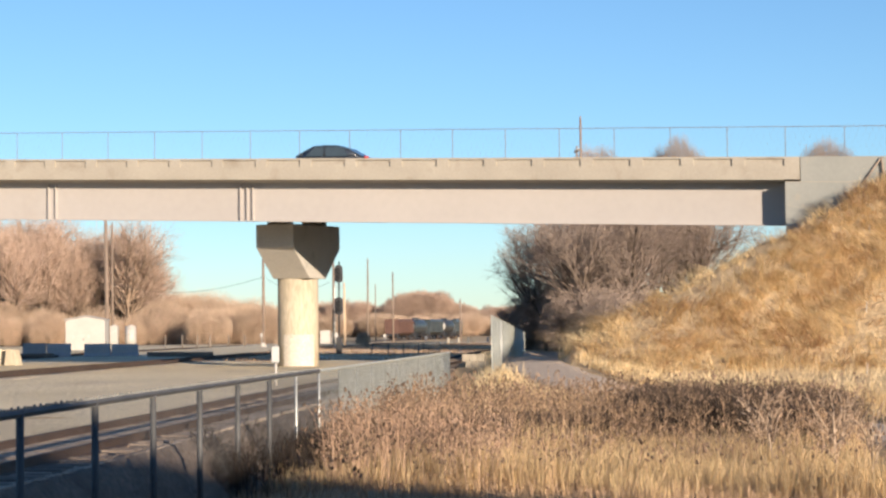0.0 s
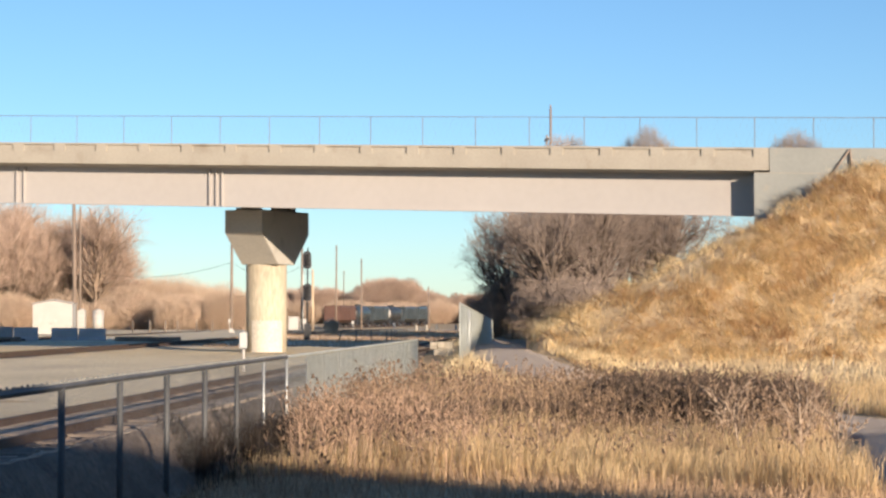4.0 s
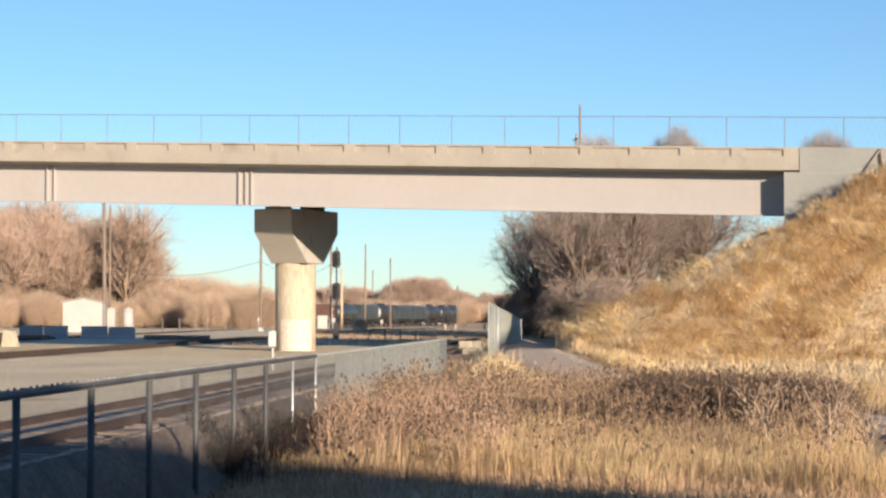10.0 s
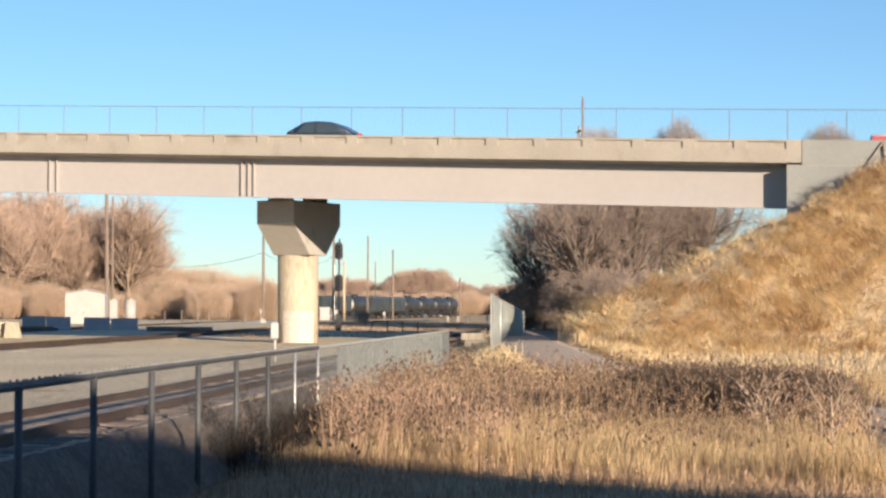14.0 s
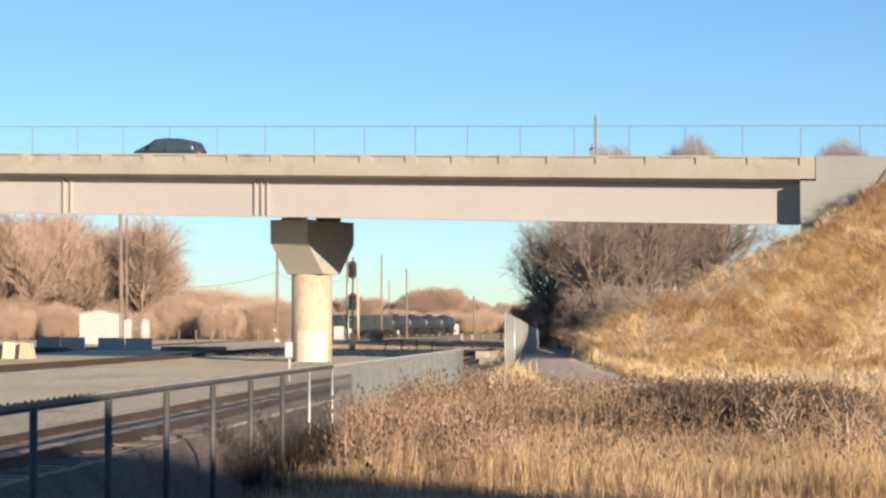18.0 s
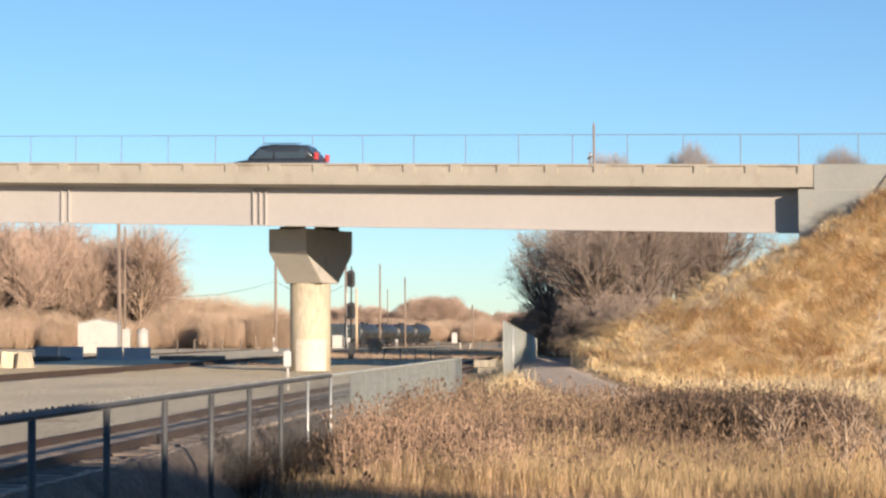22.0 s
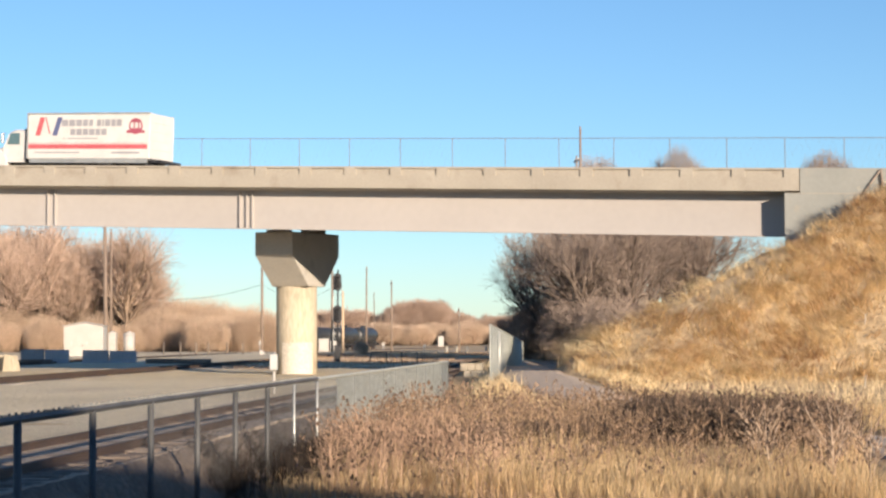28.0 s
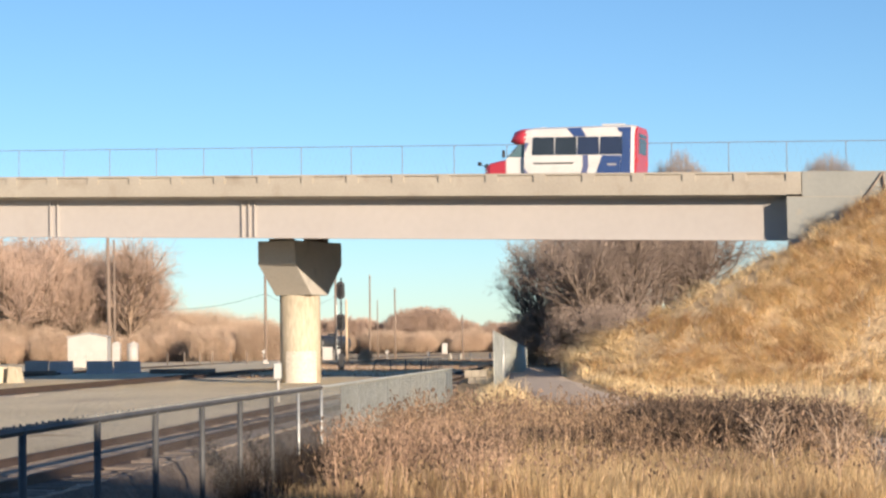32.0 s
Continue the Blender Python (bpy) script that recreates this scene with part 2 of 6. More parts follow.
def tube(bm, p0, p1, r0, r1=None, n=8, caps=True):
    p0, p1 = Vector(p0), Vector(p1)
    r1 = r0 if r1 is None else r1
    q = (p1 - p0).to_track_quat("Z", "Y")
    rings = []
    for p, r in ((p0, r0), (p1, r1)):
        rings.append([bm.verts.new(p + q @ Vector((r * math.cos(2 * math.pi * i / n), r * math.sin(2 * math.pi * i / n), 0))) for i in range(n)])
    for i in range(n):
        f = bm.faces.new((rings[0][i], rings[0][(i + 1) % n], rings[1][(i + 1) % n], rings[1][i]))
        f.smooth = n > 6
    if caps:
        bm.faces.new(rings[0][::-1])
        bm.faces.new(rings[1])
    return bm


def loft(bm, sections, close=True, smooth=False):
    """Skin over rings of equal count; each ring is a list of points."""
    rings = [[bm.verts.new(p) for p in s] for s in sections]
    k = len(rings[0])
    for a, b in zip(rings, rings[1:]):
        for i in range(k):
            f = bm.faces.new((a[i], a[(i + 1) % k], b[(i + 1) % k], b[i]))
            f.smooth = smooth
    if close:
        bm.faces.new(rings[0][::-1])
        bm.faces.new(rings[-1])
    bmesh.ops.recalc_face_normals(bm, faces=bm.faces)
    return bm


def plate(bm, pts, t):
    """A flat polygon pts, thickened by the vector t."""
    a = [bm.verts.new(p) for p in pts]
    b = [bm.verts.new(Vector(p) + Vector(t)) for p in pts]
    k = len(a)
    bm.faces.new(a)
    bm.faces.new(b[::-1])
    for i in range(k):
        bm.faces.new((a[i], b[i], b[(i + 1) % k], a[(i + 1) % k]))
    bmesh.ops.recalc_face_normals(bm, faces=bm.faces)
    return bm


def fresh():
    return bmesh.new()


# ---- plan: the overpass runs along s, d is depth behind its near face ----
TH = radians(19.3)
B = Matrix.Translation((0, 90, 0)) @ Matrix.Rotation(-TH, 4, "Z")
DECK_W = 15.0
G = 0.0354
S_AB, S_LEFT = 15.8, -96.0            # abutment faces
E_DIR = Vector((0.0889, 0.996, 0))    # the railway and its fence
R_DIR = Vector((0.996, -0.0889, 0))


def rise(s):
    """Height of the deck line relative to s = 0: a grade over a crest."""
    if s >= -40:
        return -G * s
    if s >= -120:
        k = -40 - s
        return G * 40 + G * k - G * k * k / 80
    return G * 40 - G * (-120 - s)


ROAD0 = 9.69


def road_z(s):
    return max(ROAD0 + rise(s), 1.0)


def smooth(a):
    a = np.clip(a, 0, 1)
    return a * a * (3 - 2 * a)


def wave(x, y, k, seed=0.0):
    return (np.sin(x * k + seed) * np.cos(y * k * 1.13 + seed * 2.1) + 0.5 * np.sin(x * k * 2.3 + y * k * 1.7 + seed * 3) + 0.25 * np.sin(x * k * 4.7 - y * k * 3.9 + seed))


def spline(pts, n):
    out = []
    for k in range(len(pts) - 1):
        p0, p1, p2, p3 = pts[max(k - 1, 0)], pts[k], pts[k + 1], pts[min(k + 2, len(pts) - 1)]
        for i in range(n):
            t = i / n
            out.append(tuple(0.5 * ((2 * b) + (c - a) * t + (2 * a - 5 * b + 4 * c - d) * t * t + (3 * b - a - 3 * c + d) * t ** 3) for a, b, c, d in zip(p0, p1, p2, p3)))
    return out + [tuple(pts[-1])]


PATH_LINE = spline([(9.6, 14), (9.1, 26), (9.5, 34), (10.7, 41), (11.6, 46.5), (10.9, 52), (8.3, 57.5), (5.5, 63.5), (3.95, 70), (3.5, 77), (4.7, 100), (6.7, 133), (10.5, 142), (18, 148), (30, 152)], 14)


def path_gap(x, y):
    """Distance to the path's centre line."""
    c = np.array(PATH_LINE)
    return np.sqrt(np.min((x[..., None] - c[:, 0]) ** 2 + (y[..., None] - c[:, 1]) ** 2, axis=-1))


def ground(x, y, rough=True):
    x, y = np.asarray(x, float), np.asarray(y, float)
    q = 0.996 * x - 0.0889 * y
    p = 0.0889 * x + 0.996 * y
    low = -0.25 + 1.52 * smooth((p - 46) / 40)
    low = low - 1.0 * np.exp(-((q + 6.1) / 1.25) ** 2) * smooth((p - 52) / 18) * (1 - smooth((p - 80) / 12))
    bank = smooth((-6.55 - q) / 0.85)
    base = low * (1 - bank) + 0.72 * bank
    base = base + (0.85 - base) * smooth((p - 118) / 40)
    base = base - 0.85 * smooth((p - 210) / 150)
    base = base - 0.85 * smooth((p - 87) / 26) * smooth((q + 7.5) / 3.0) * (1 - smooth((p - 118) / 40))
    gap = path_gap(x, y)
    base = base + 0.32 * np.exp(-(gap / 3.6) ** 2) * smooth((p - 55) / 18) * (1 - smooth((p - 73) / 10))
    # embankments of the overpass
    c, sn = math.cos(TH), math.sin(TH)
    s = x * c - (y - 90) * sn
    d = x * sn + (y - 90) * c
    road = np.maximum(ROAD0 - G * s, 1.0)
    dd = np.maximum(np.maximum((-d - 0.2) / 1.7, (d - DECK_W - 0.2) / 2.0), 0)
    top_r = road - 0.12
    ds = np.maximum(20.5 - s, 0) / 1.6
    fill_r = top_r - (ds ** 8 + dd ** 8) ** (1 / 8)
    road_l = np.where(s < -120, ROAD0 + G * 40 - G * (-120 - s), ROAD0 + G * 40 + G * (-40 - s) - G * (-40 - s) ** 2 / 80)
    road_l = np.maximum(road_l, 1.0)
    top_l = road_l - 0.12 - 1.75 * (1 - smooth((S_LEFT - s) / 4.6))
    dl = np.maximum(s - S_LEFT, 0) / 1.95
    fill_l = np.where(s < -40, top_l - np.sqrt(dl * dl + dd * dd), -50)
    fill = np.maximum(fill_r, fill_l)
    fill = np.where(fill > base, base + (fill - base) * smooth((gap - 1.2) / 0.6), fill)
    h = np.maximum(base, fill)
    soft = np.exp(-((fill - base) / 0.5) ** 2) * 0.10 * smooth((gap - 2.0) / 1.5)
    h = h + soft
    if rough:
        on_fill = smooth((fill - base) / 1.0) * smooth((dd - 0.1) * 3 + ds)
        h = h + on_fill * 0.11 * wave(x, y, 0.9, 1.0) + 0.05 * wave(x, y, 0.35, 2.0) * smooth((q + 6.3) / 1.0) + 0.02 * wave(x, y, 1.4, 4.0)
    return h


def gz(x, y):
    return float(ground(np.array([x]), np.array([y]))[0])


def sheet(name, xs, ys, fn, material, kind_label, lift=0.0):
    X, Y = np.meshgrid(xs, ys)
    Z = fn(X, Y) + lift
    verts = np.stack([X.ravel(), Y.ravel(), Z.ravel()], 1)
    nx, ny = len(xs), len(ys)
    i = np.arange(nx * ny).reshape(ny, nx)
    faces = np.stack([i[:-1, :-1].ravel(), i[:-1, 1:].ravel(), i[1:, 1:].ravel(), i[1:, :-1].ravel()], 1)
    me = bpy.data.meshes.new(name)
    me.from_pydata(verts.tolist(), [], faces.tolist())
    for pl in me.polygons:
        pl.use_smooth = True
    return tagged(part_mesh(name, me, material), kind_label[0], kind_label[1], kind="structure")


# ---- ground ----
far = [160, 220, 320, 480, 750, 1200, 2000, 4000]
xs = np.array([-v for v in far[::-1]] + list(np.arange(-110, -24, 2.5)) + list(np.arange(-24, 40, 0.6)) + list(np.arange(40, 112, 2.5)) + far)
ys = np.array([-4000, -1500, -600, -250, -100, -40, -10, 0, 10, 20] + list(np.arange(25, 125, 0.7)) + list(np.arange(126, 200, 3)) + [215, 240, 280, 340, 420, 520, 700, 1000, 1600, 2600, 4000])
sheet("ground", xs, ys, ground, M["ground"], ("dry brown earth with patches of trampled straw", "ground"))


def strip(name, centre, half, lift, material, label, cat, crown=0.0):
    """A surface strip that follows the ground along a centre line of (x, y)."""
    bm = fresh()
    rows = []
    for k, (x, y) in enumerate(centre):
        a, b = centre[max(k - 1, 0)], centre[min(k + 1, len(centre) - 1)]
        t = Vector((b[0] - a[0], b[1] - a[1], 0)).normalized()
        nrm = Vector((t.y, -t.x, 0))
        row = []
        for f in (-1.12, -1, -0.6, 0, 0.6, 1, 1.12):
            px, py = x + nrm.x * half * f, y + nrm.y * half * f
            z = gz(px, py) + (lift + crown * (1 - f * f) if abs(f) <= 1 else -0.12)
            row.append(bm.verts.new((px, py, z)))
        rows.append(row)
    for a, b in zip(rows, rows[1:]):
        for i in range(6):
            f = bm.faces.new((a[i], a[i + 1], b[i + 1], b[i]))
            f.smooth = True
    bmesh.ops.recalc_face_normals(bm, faces=bm.faces)
    return tagged(part(name, bm, material), label, cat, kind="structure")


strip("pavement", PATH_LINE, 1.2, 0.05, M["asphalt"], "worn brown-grey asphalt path round the foot of the embankment", "path")


# ---- railway tracks ----
def at_rail(p, q):
    return Vector((p * E_DIR.x + q * R_DIR.x, p * E_DIR.y + q * R_DIR.y, 0))


TRACK_M = Matrix(((R_DIR.x, E_DIR.x, 0, 0), (R_DIR.y, E_DIR.y, 0, 0), (0, 0, 1, 0), (0, 0, 0, 1)))


def track(q, p0, p1, z, ties_to, material, label, prof=((-2.6, 0.28), (-1.5, 0.72), (1.5, 0.72), (2.6, 0.28))):
    """Ballast prism, sleepers and two rails along the railway direction, from p0 to p1."""
    t = thing("railway_track", label, "railway track", "tracks of the yard", m=TRACK_M)
    bm = fresh()
    n = 60
    half = prof[-1][0]
    rings = []
    for i in range(n + 1):
        p = p0 + (p1 - p0) * i / n
        rings.append([(q + a, p, z - 0.93 + b + 0.03 * math.sin(p * 1.7 + a)) for a, b in prof] + [(q + half, p, z - 1.35), (q - half, p, z - 1.35)])
    loft(bm, rings)
    part("ballast", bm, material, t)
    rp = [(-0.07, -0.17), (-0.07, -0.15), (-0.012, -0.13), (-0.012, -0.04), (-0.037, -0.03), (-0.037, 0), (0.037, 0), (0.037, -0.03), (0.012, -0.04), (0.012, -0.13), (0.07, -0.15), (0.07, -0.17)]
    for off in (-0.755, 0.755):
        bm = fresh()
        loft(bm, [[(q + off + a, p, z + b) for a, b in rp] for p in (p0, p1)])
        part("rail", bm, M["rust"], t, "rust-brown steel rail")
    me = None
    p = p0 + 0.3
    while p < min(p1, ties_to):
        if me is None:
            bm = fresh()
            box(bm, -1.3, 1.3, -0.115, 0.115, -0.17, 0.0, bev=0.012)
            ob = part("tie", bm, M["tie"], t)
            me = ob.data
        else:
            ob = part_mesh("tie", me, M["tie"], t)
        ob.location = (q + 0.03 * math.sin(p * 5.1), p, z - (0.14 if q > -9 else 0.172) + 0.012 * math.sin(p * 3.3))
        ob.rotation_euler = (0, 0, 0.012 * math.sin(p * 2.2))
        p += 0.56
    return t


track(-8.42, 18, 215, 1.02, 112, M["ballast_near"], "single rusty track on weathered sleepers beside the fence", ((-2.6, 0.62), (-1.42, 0.785), (1.40, 0.785), (1.50, 0.55), (1.55, -0.2)))
track(-25.6, 40, 215, 0.98, 0, M["gravel"], "straight yard track on pale ballast")
track(-40.5, 60, 215, 0.98, 0, M["ballast2"], "straight yard track on brown ballast")
# dirt bank below the near track, in the shade-darkened colour
bm = fresh()
rows = []
for i in range(160):
    p = 18 + i * 0.42
    bulge = [0.010 * math.sin(p * 1.37 + 2.1 * k) + 0.012 * math.sin(p * 5.9 + 2 * k) for k in range(6)]
    rows.append([(-8.42 + a + 0.5 * bulge[k], p, 0.09 + b + bulge[k]) for k, (a, b) in enumerate(((1.28, 0.765), (1.46, 0.745), (1.66, 0.53), (1.80, 0.26), (1.96, 0.0), (2.14, -0.28)))])
vs = [[bm.verts.new(v) for v in r] for r in rows]
for a, b in zip(vs, vs[1:]):
    for i in range(5):
        bm.faces.new((a[i], a[i + 1], b[i + 1], b[i])).smooth = True
bmesh.ops.recalc_face_normals(bm, faces=bm.faces)
bank = tagged(part("cinder_bank", bm, M["bank_dirt"]), "brown dirt bank sloping from track to fence, darkened for its shade", "bank", kind="structure")
bank.matrix_world = TRACK_M
# pale gravel over the yard, laid along the railway
bm = fresh()
rows = []
for p in [16 + 3 * i for i in range(30)] + [106, 112, 120, 130, 145, 165, 190, 220, 260, 300]:
    row = []
    for q in (-90, -75, -60, -50, -44, -38, -32, -28, -24, -20, -16, -13, -11, -9, -7.45):
        w = at_rail(p, q)
        row.append(bm.verts.new((w.x, w.y, gz(w.x, w.y) + 0.05 + 0.05 * math.sin(p * 0.9 + q * 0.7))))
    rows.append(row)
for a, b in zip(rows, rows[1:]):
    for i in range(len(a) - 1):
        bm.faces.new((a[i], a[i + 1], b[i + 1], b[i])).smooth = True
bmesh.ops.recalc_face_normals(bm, faces=bm.faces)
tagged(part("yard_gravel", bm, M["yard"]), "pale dusty gravel spread over the rail yard", "gravel", kind="structure")

# ---- the overpass ----
overpass = thing("overpass", "long concrete and steel girder road bridge over the tracks", "bridge", m=B)
STEP = [S_LEFT + 4 * i for i in range(int((S_AB - S_LEFT) // 4) + 1)] + [S_AB]


def along(profile, s_list, bm=None, grade=True):
    """Sweep a (d, z) profile along the bridge on its grade."""
    bm = bm or fresh()
    return loft(bm, [[(s, d, z + rise(s)) for d, z in profile] for s in s_list])


P_TOP, P_BOT, G_BOT = 10.38, 9.38, 7.45
D_G = 1.1
GIRDERS = (1.1, 5.32, 9.68, 14.05)
slab = [(0.0, 9.38), (0.02, 9.55), (0.30, 9.68), (DECK_W / 2, 9.82), (DECK_W - 0.30, 9.68), (DECK_W, 9.55), (DECK_W, 9.38), (DECK_W - 0.5, 9.30), (0.5, 9.30)]
part("deck", along(slab, STEP), M["concrete"], overpass, "concrete deck slab")
road = thing("road", "asphalt carriageway over the bridge and its approaches", "road", kind="structure", m=B)
RS = [-330 + 6 * i for i in range(111)]
part("asphalt", loft(fresh(), [[(s, 0.36, road_z(s) + 0.005), (s, DECK_W / 2, road_z(s) + 0.145), (s, DECK_W - 0.36, road_z(s) + 0.005), (s, DECK_W - 0.36, road_z(s) - 0.3 if s > S_AB or s < S_LEFT else road_z(s) + 0.002), (s, 0.36, road_z(s) - 0.3 if s > S_AB or s < S_LEFT else road_z(s) + 0.002)] for s in RS]), M["asphalt"], road)

# parapets, cast in lengths, each with sunk panels between posts
PANEL, PAN_R, S_PAR = 2.262, 15.81, 16.46


def panelled(s_from, s_to, near):
    d0 = 0.0 if near else DECK_W - 0.30
    rec = 0.08
    wall = part("parapet", along([(d0 + (rec if near else 0), 9.56), (d0 + (rec if near else 0), P_TOP - 0.01), (d0 + 0.30 - (0 if near else rec), P_TOP - 0.01), (d0 + 0.30 - (0 if near else rec), 9.56)], [s for s in STEP if s_from <= s < s_to] + [s_to]), M["concrete"], overpass, "weathered concrete parapet with sunk panels")
    fd = d0 if near else d0 + 0.30 - rec
    bm = fresh()
    steps = [s for s in STEP if s_from <= s < s_to] + [s_to]
    for za, zb in ((P_TOP - 0.085, P_TOP), (9.40, P_TOP - 0.40)):
        loft(bm, [[(s, fd, za + rise(s)), (s, fd, zb + rise(s)), (s, fd + rec, zb + rise(s)), (s, fd + rec, za + rise(s))] for s in steps])
    part("coping", bm, M["concrete"], wall)
    s, k = PAN_R, 0
    while s > s_from:
        bm = fresh()
        e = 0.56 if k else S_PAR - PAN_R
        loft(bm, [[(a, fd, P_TOP - 0.40 + rise(a)), (a, fd, P_TOP - 0.085 + rise(a)), (a, fd + rec, P_TOP - 0.085 + rise(a)), (a, fd + rec, P_TOP - 0.40 + rise(a))] for a in (s, s + e)])
        part("pilaster", bm, M["concrete"], wall)
        s -= PANEL
        k += 1
    return wall


panelled(STEP[0], S_PAR, True)
panelled(STEP[0], S_PAR, False)

# steel plate girders with stiffeners
def girder(d, stiff):
    G_B = G_BOT + 0.052 * (d - D_G)
    tb = 0.05
    ss = STEP
    gd = part("girder", along([(d - 0.012, G_B + tb), (d + 0.012, G_B + tb), (d + 0.012, 9.30 - tb), (d - 0.012, 9.30 - tb)], ss), M["girder"], overpass, "pale painted steel plate girder")
    part("flange", along([(d - 0.13, G_B), (d + 0.13, G_B), (d + 0.13, G_B + tb), (d - 0.13, G_B + tb)], ss), M["girder"], gd)
    part("flange", along([(d - 0.2, 9.30 - tb), (d + 0.2, 9.30 - tb), (d + 0.2, 9.30), (d - 0.2, 9.30)], ss), M["girder"], gd)
    for s in stiff:
        bm = fresh()
        box(bm, s - 0.02, s + 0.02, d - 0.17, d - 0.012, G_B + tb + rise(s), 9.24 + rise(s))
        part("stiffener", bm, M["girder"], gd)
    return gd


STIFF = (-20.75, -20.34, -10.32, -9.97, -9.67, -36.0, -52, -60.3, -60, -59.7, -70, -84)
girder(GIRDERS[0], STIFF)
for d in GIRDERS[1:]:
    girder(d, ())
for s in (-92, -80, -68, -56, -44, -32, -20, -8, 4, 14):
    bm = fresh()
    box(bm, s - 0.12, s + 0.12, D_G + 0.02, GIRDERS[-1] - 0.02, 8.3 + rise(s), 8.9 + rise(s))
    part("cross_frame", bm, M["girder"], overpass)


# hammerhead piers
def pier(s):
    z = rise(s)
    p = thing("bridge_pier", "round concrete column with a tapered hammerhead cap", "bridge pier", "piers of the overpass", m=B @ Matrix.Translation((s, 7.5, 0)))
    g = gz(*(B @ Vector((s, 7.5, 0))).xy) - 0.4
    bm = fresh()
    tube(bm, (0, 0, g), (0, 0, 4.86 + z), 1.03, n=40)
    col = part("column", bm, M["column"], p, "tall round concrete column")
    bm = fresh()
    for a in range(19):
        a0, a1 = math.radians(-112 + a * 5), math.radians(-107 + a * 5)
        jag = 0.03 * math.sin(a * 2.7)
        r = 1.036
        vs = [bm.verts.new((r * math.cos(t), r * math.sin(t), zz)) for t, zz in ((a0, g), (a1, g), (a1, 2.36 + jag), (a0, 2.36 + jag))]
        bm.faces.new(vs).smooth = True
    bmesh.ops.remove_doubles(bm, verts=bm.verts, dist=0.0005)
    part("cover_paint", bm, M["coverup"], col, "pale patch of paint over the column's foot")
    bm = fresh()
    hw, L, lb = 1.01, 3.08, 1.04
    prof = [(-L, 7.47), (-L, 6.33), (-lb, 4.82), (lb, 4.82), (2.95, 6.40), (2.95, 7.58)]
    loft(bm, [[(x, a, b + z) for a, b in prof] for x in (0.10 - hw, 0.10 + hw)])
    bmesh.ops.bevel(bm, geom=list(bm.edges), offset=0.03, segments=1, affect="EDGES")
    cap = part("pier_cap", bm, M["cap"], p, "tapered concrete hammerhead cap")
    for d in (GIRDERS[1] - 7.5, GIRDERS[2] - 7.5):
        bm = fresh()
        box(bm, -0.55, 0.55, d - 0.35, d + 0.35, 7.46 + z, G_BOT + 0.052 * (d + 7.5 - D_G) - 0.06 + z)
        part("pedestal", bm, M["concrete"], cap)
        bm = fresh()
        box(bm, -0.3, 0.3, d - 0.25, d + 0.25, G_BOT + 0.052 * (d + 7.5 - D_G) - 0.07 + z, G_BOT + 0.052 * (d + 7.5 - D_G) + z)
        part("bearing", bm, M["dark"], cap)
    return p


for s in (-10.19, -35.2, -60, -83):
    pier(s)

# abutments with wing walls
for side, s0 in ((1, S_AB), (-1, S_LEFT)):
    ab = thing("abutment", "grey concrete abutment with a long wing wall", "abutment", "abutments of the overpass", kind="structure", m=B)
    bm = fresh()
    a, b = sorted((s0 + side * 0.03, s0 + side * 0.9))
    loft(bm, [[(s, 0.05, 3.0), (s, DECK_W - 0.05, 3.0), (s, DECK_W - 0.05, 9.3 + rise(s)), (s, 0.05, 9.3 + rise(s))] for s in (a, b)])
    part("backwall", bm, M["concrete_grey"], ab)
    for near in (True, False):
        d0 = -0.02 if near else DECK_W - 0.33
        bm = fresh()
        for lo, hi, first in ((None, 9.30, 0.03), (9.30, P_TOP + 0.01, 0.70)):
            rings = []
            for k in range(7):
                s = s0 + side * (first + (6.0 - first) * k / 6)
                low = 4.0 + 4.2 * (k / 6) if lo is None else lo
                rings.append([(s, d0, low + rise(s)), (s, d0 + 0.35, low + rise(s)), (s, d0 + 0.35, hi + rise(s)), (s, d0, hi + rise(s))])
            loft(bm, rings)
        w = part("wing_wall", bm, M["concrete_grey"], ab, "grey wing wall with pale patched spots")
        bm = fresh()
        sa, sb = sorted((s0 + side * 0.05, s0 + side * 5.6))
        dj = d0 - 0.012 if near else d0 + 0.35
        loft(bm, [[(s, dj, 9.28 + rise(s)), (s, dj + 0.012, 9.28 + rise(s)), (s, dj + 0.012, 9.31 + rise(s)), (s, dj, 9.31 + rise(s))] for s in (sa, sb)])
        part("construction_joint", bm, M["concrete"], w)

# chain-link fence along the far parapet
FS = 2.96
bridge_fence = thing("chain_link_fence", "tall thin chain-link fence along the far parapet", "fence", m=B)
F_TOP = 13.07
fd = DECK_W - 0.15

S_F0 = 1.60
ss = [S_F0 + FS * i for i in range(-35, 12)]
for s in ss:
    bm = fresh()
    tube(bm, (s, fd, P_TOP - 0.03 + rise(s)), (s, fd, F_TOP + rise(s)), 0.025, n=6)
    part("post", bm, M["fence_dark"], bridge_fence)
for a, b in zip(ss, ss[1:]):
    bm = fresh()
    tube(bm, (a, fd, F_TOP + rise(a)), (b, fd, F_TOP + rise(b)), 0.022, n=6)
    part("top_rail", bm, M["fence_dark"], bridge_fence)
bm = fresh()
for a, b in zip(ss, ss[1:]):
    for k in range(9):
        for sgn in (1, -1):
            pa = (a + (b - a) * k / 9, fd - 0.02 * sgn)
            za, zb = (P_TOP, F_TOP) if sgn > 0 else (F_TOP, P_TOP)
            tube(bm, (pa[0], pa[1], za + rise(a)), (pa[0] + 1.9 * 0.6, pa[1], zb + rise(a)), 0.0022, n=3, caps=False)
tagged(part("mesh", bm, M["fence_dark"], bridge_fence), kind="stuff")

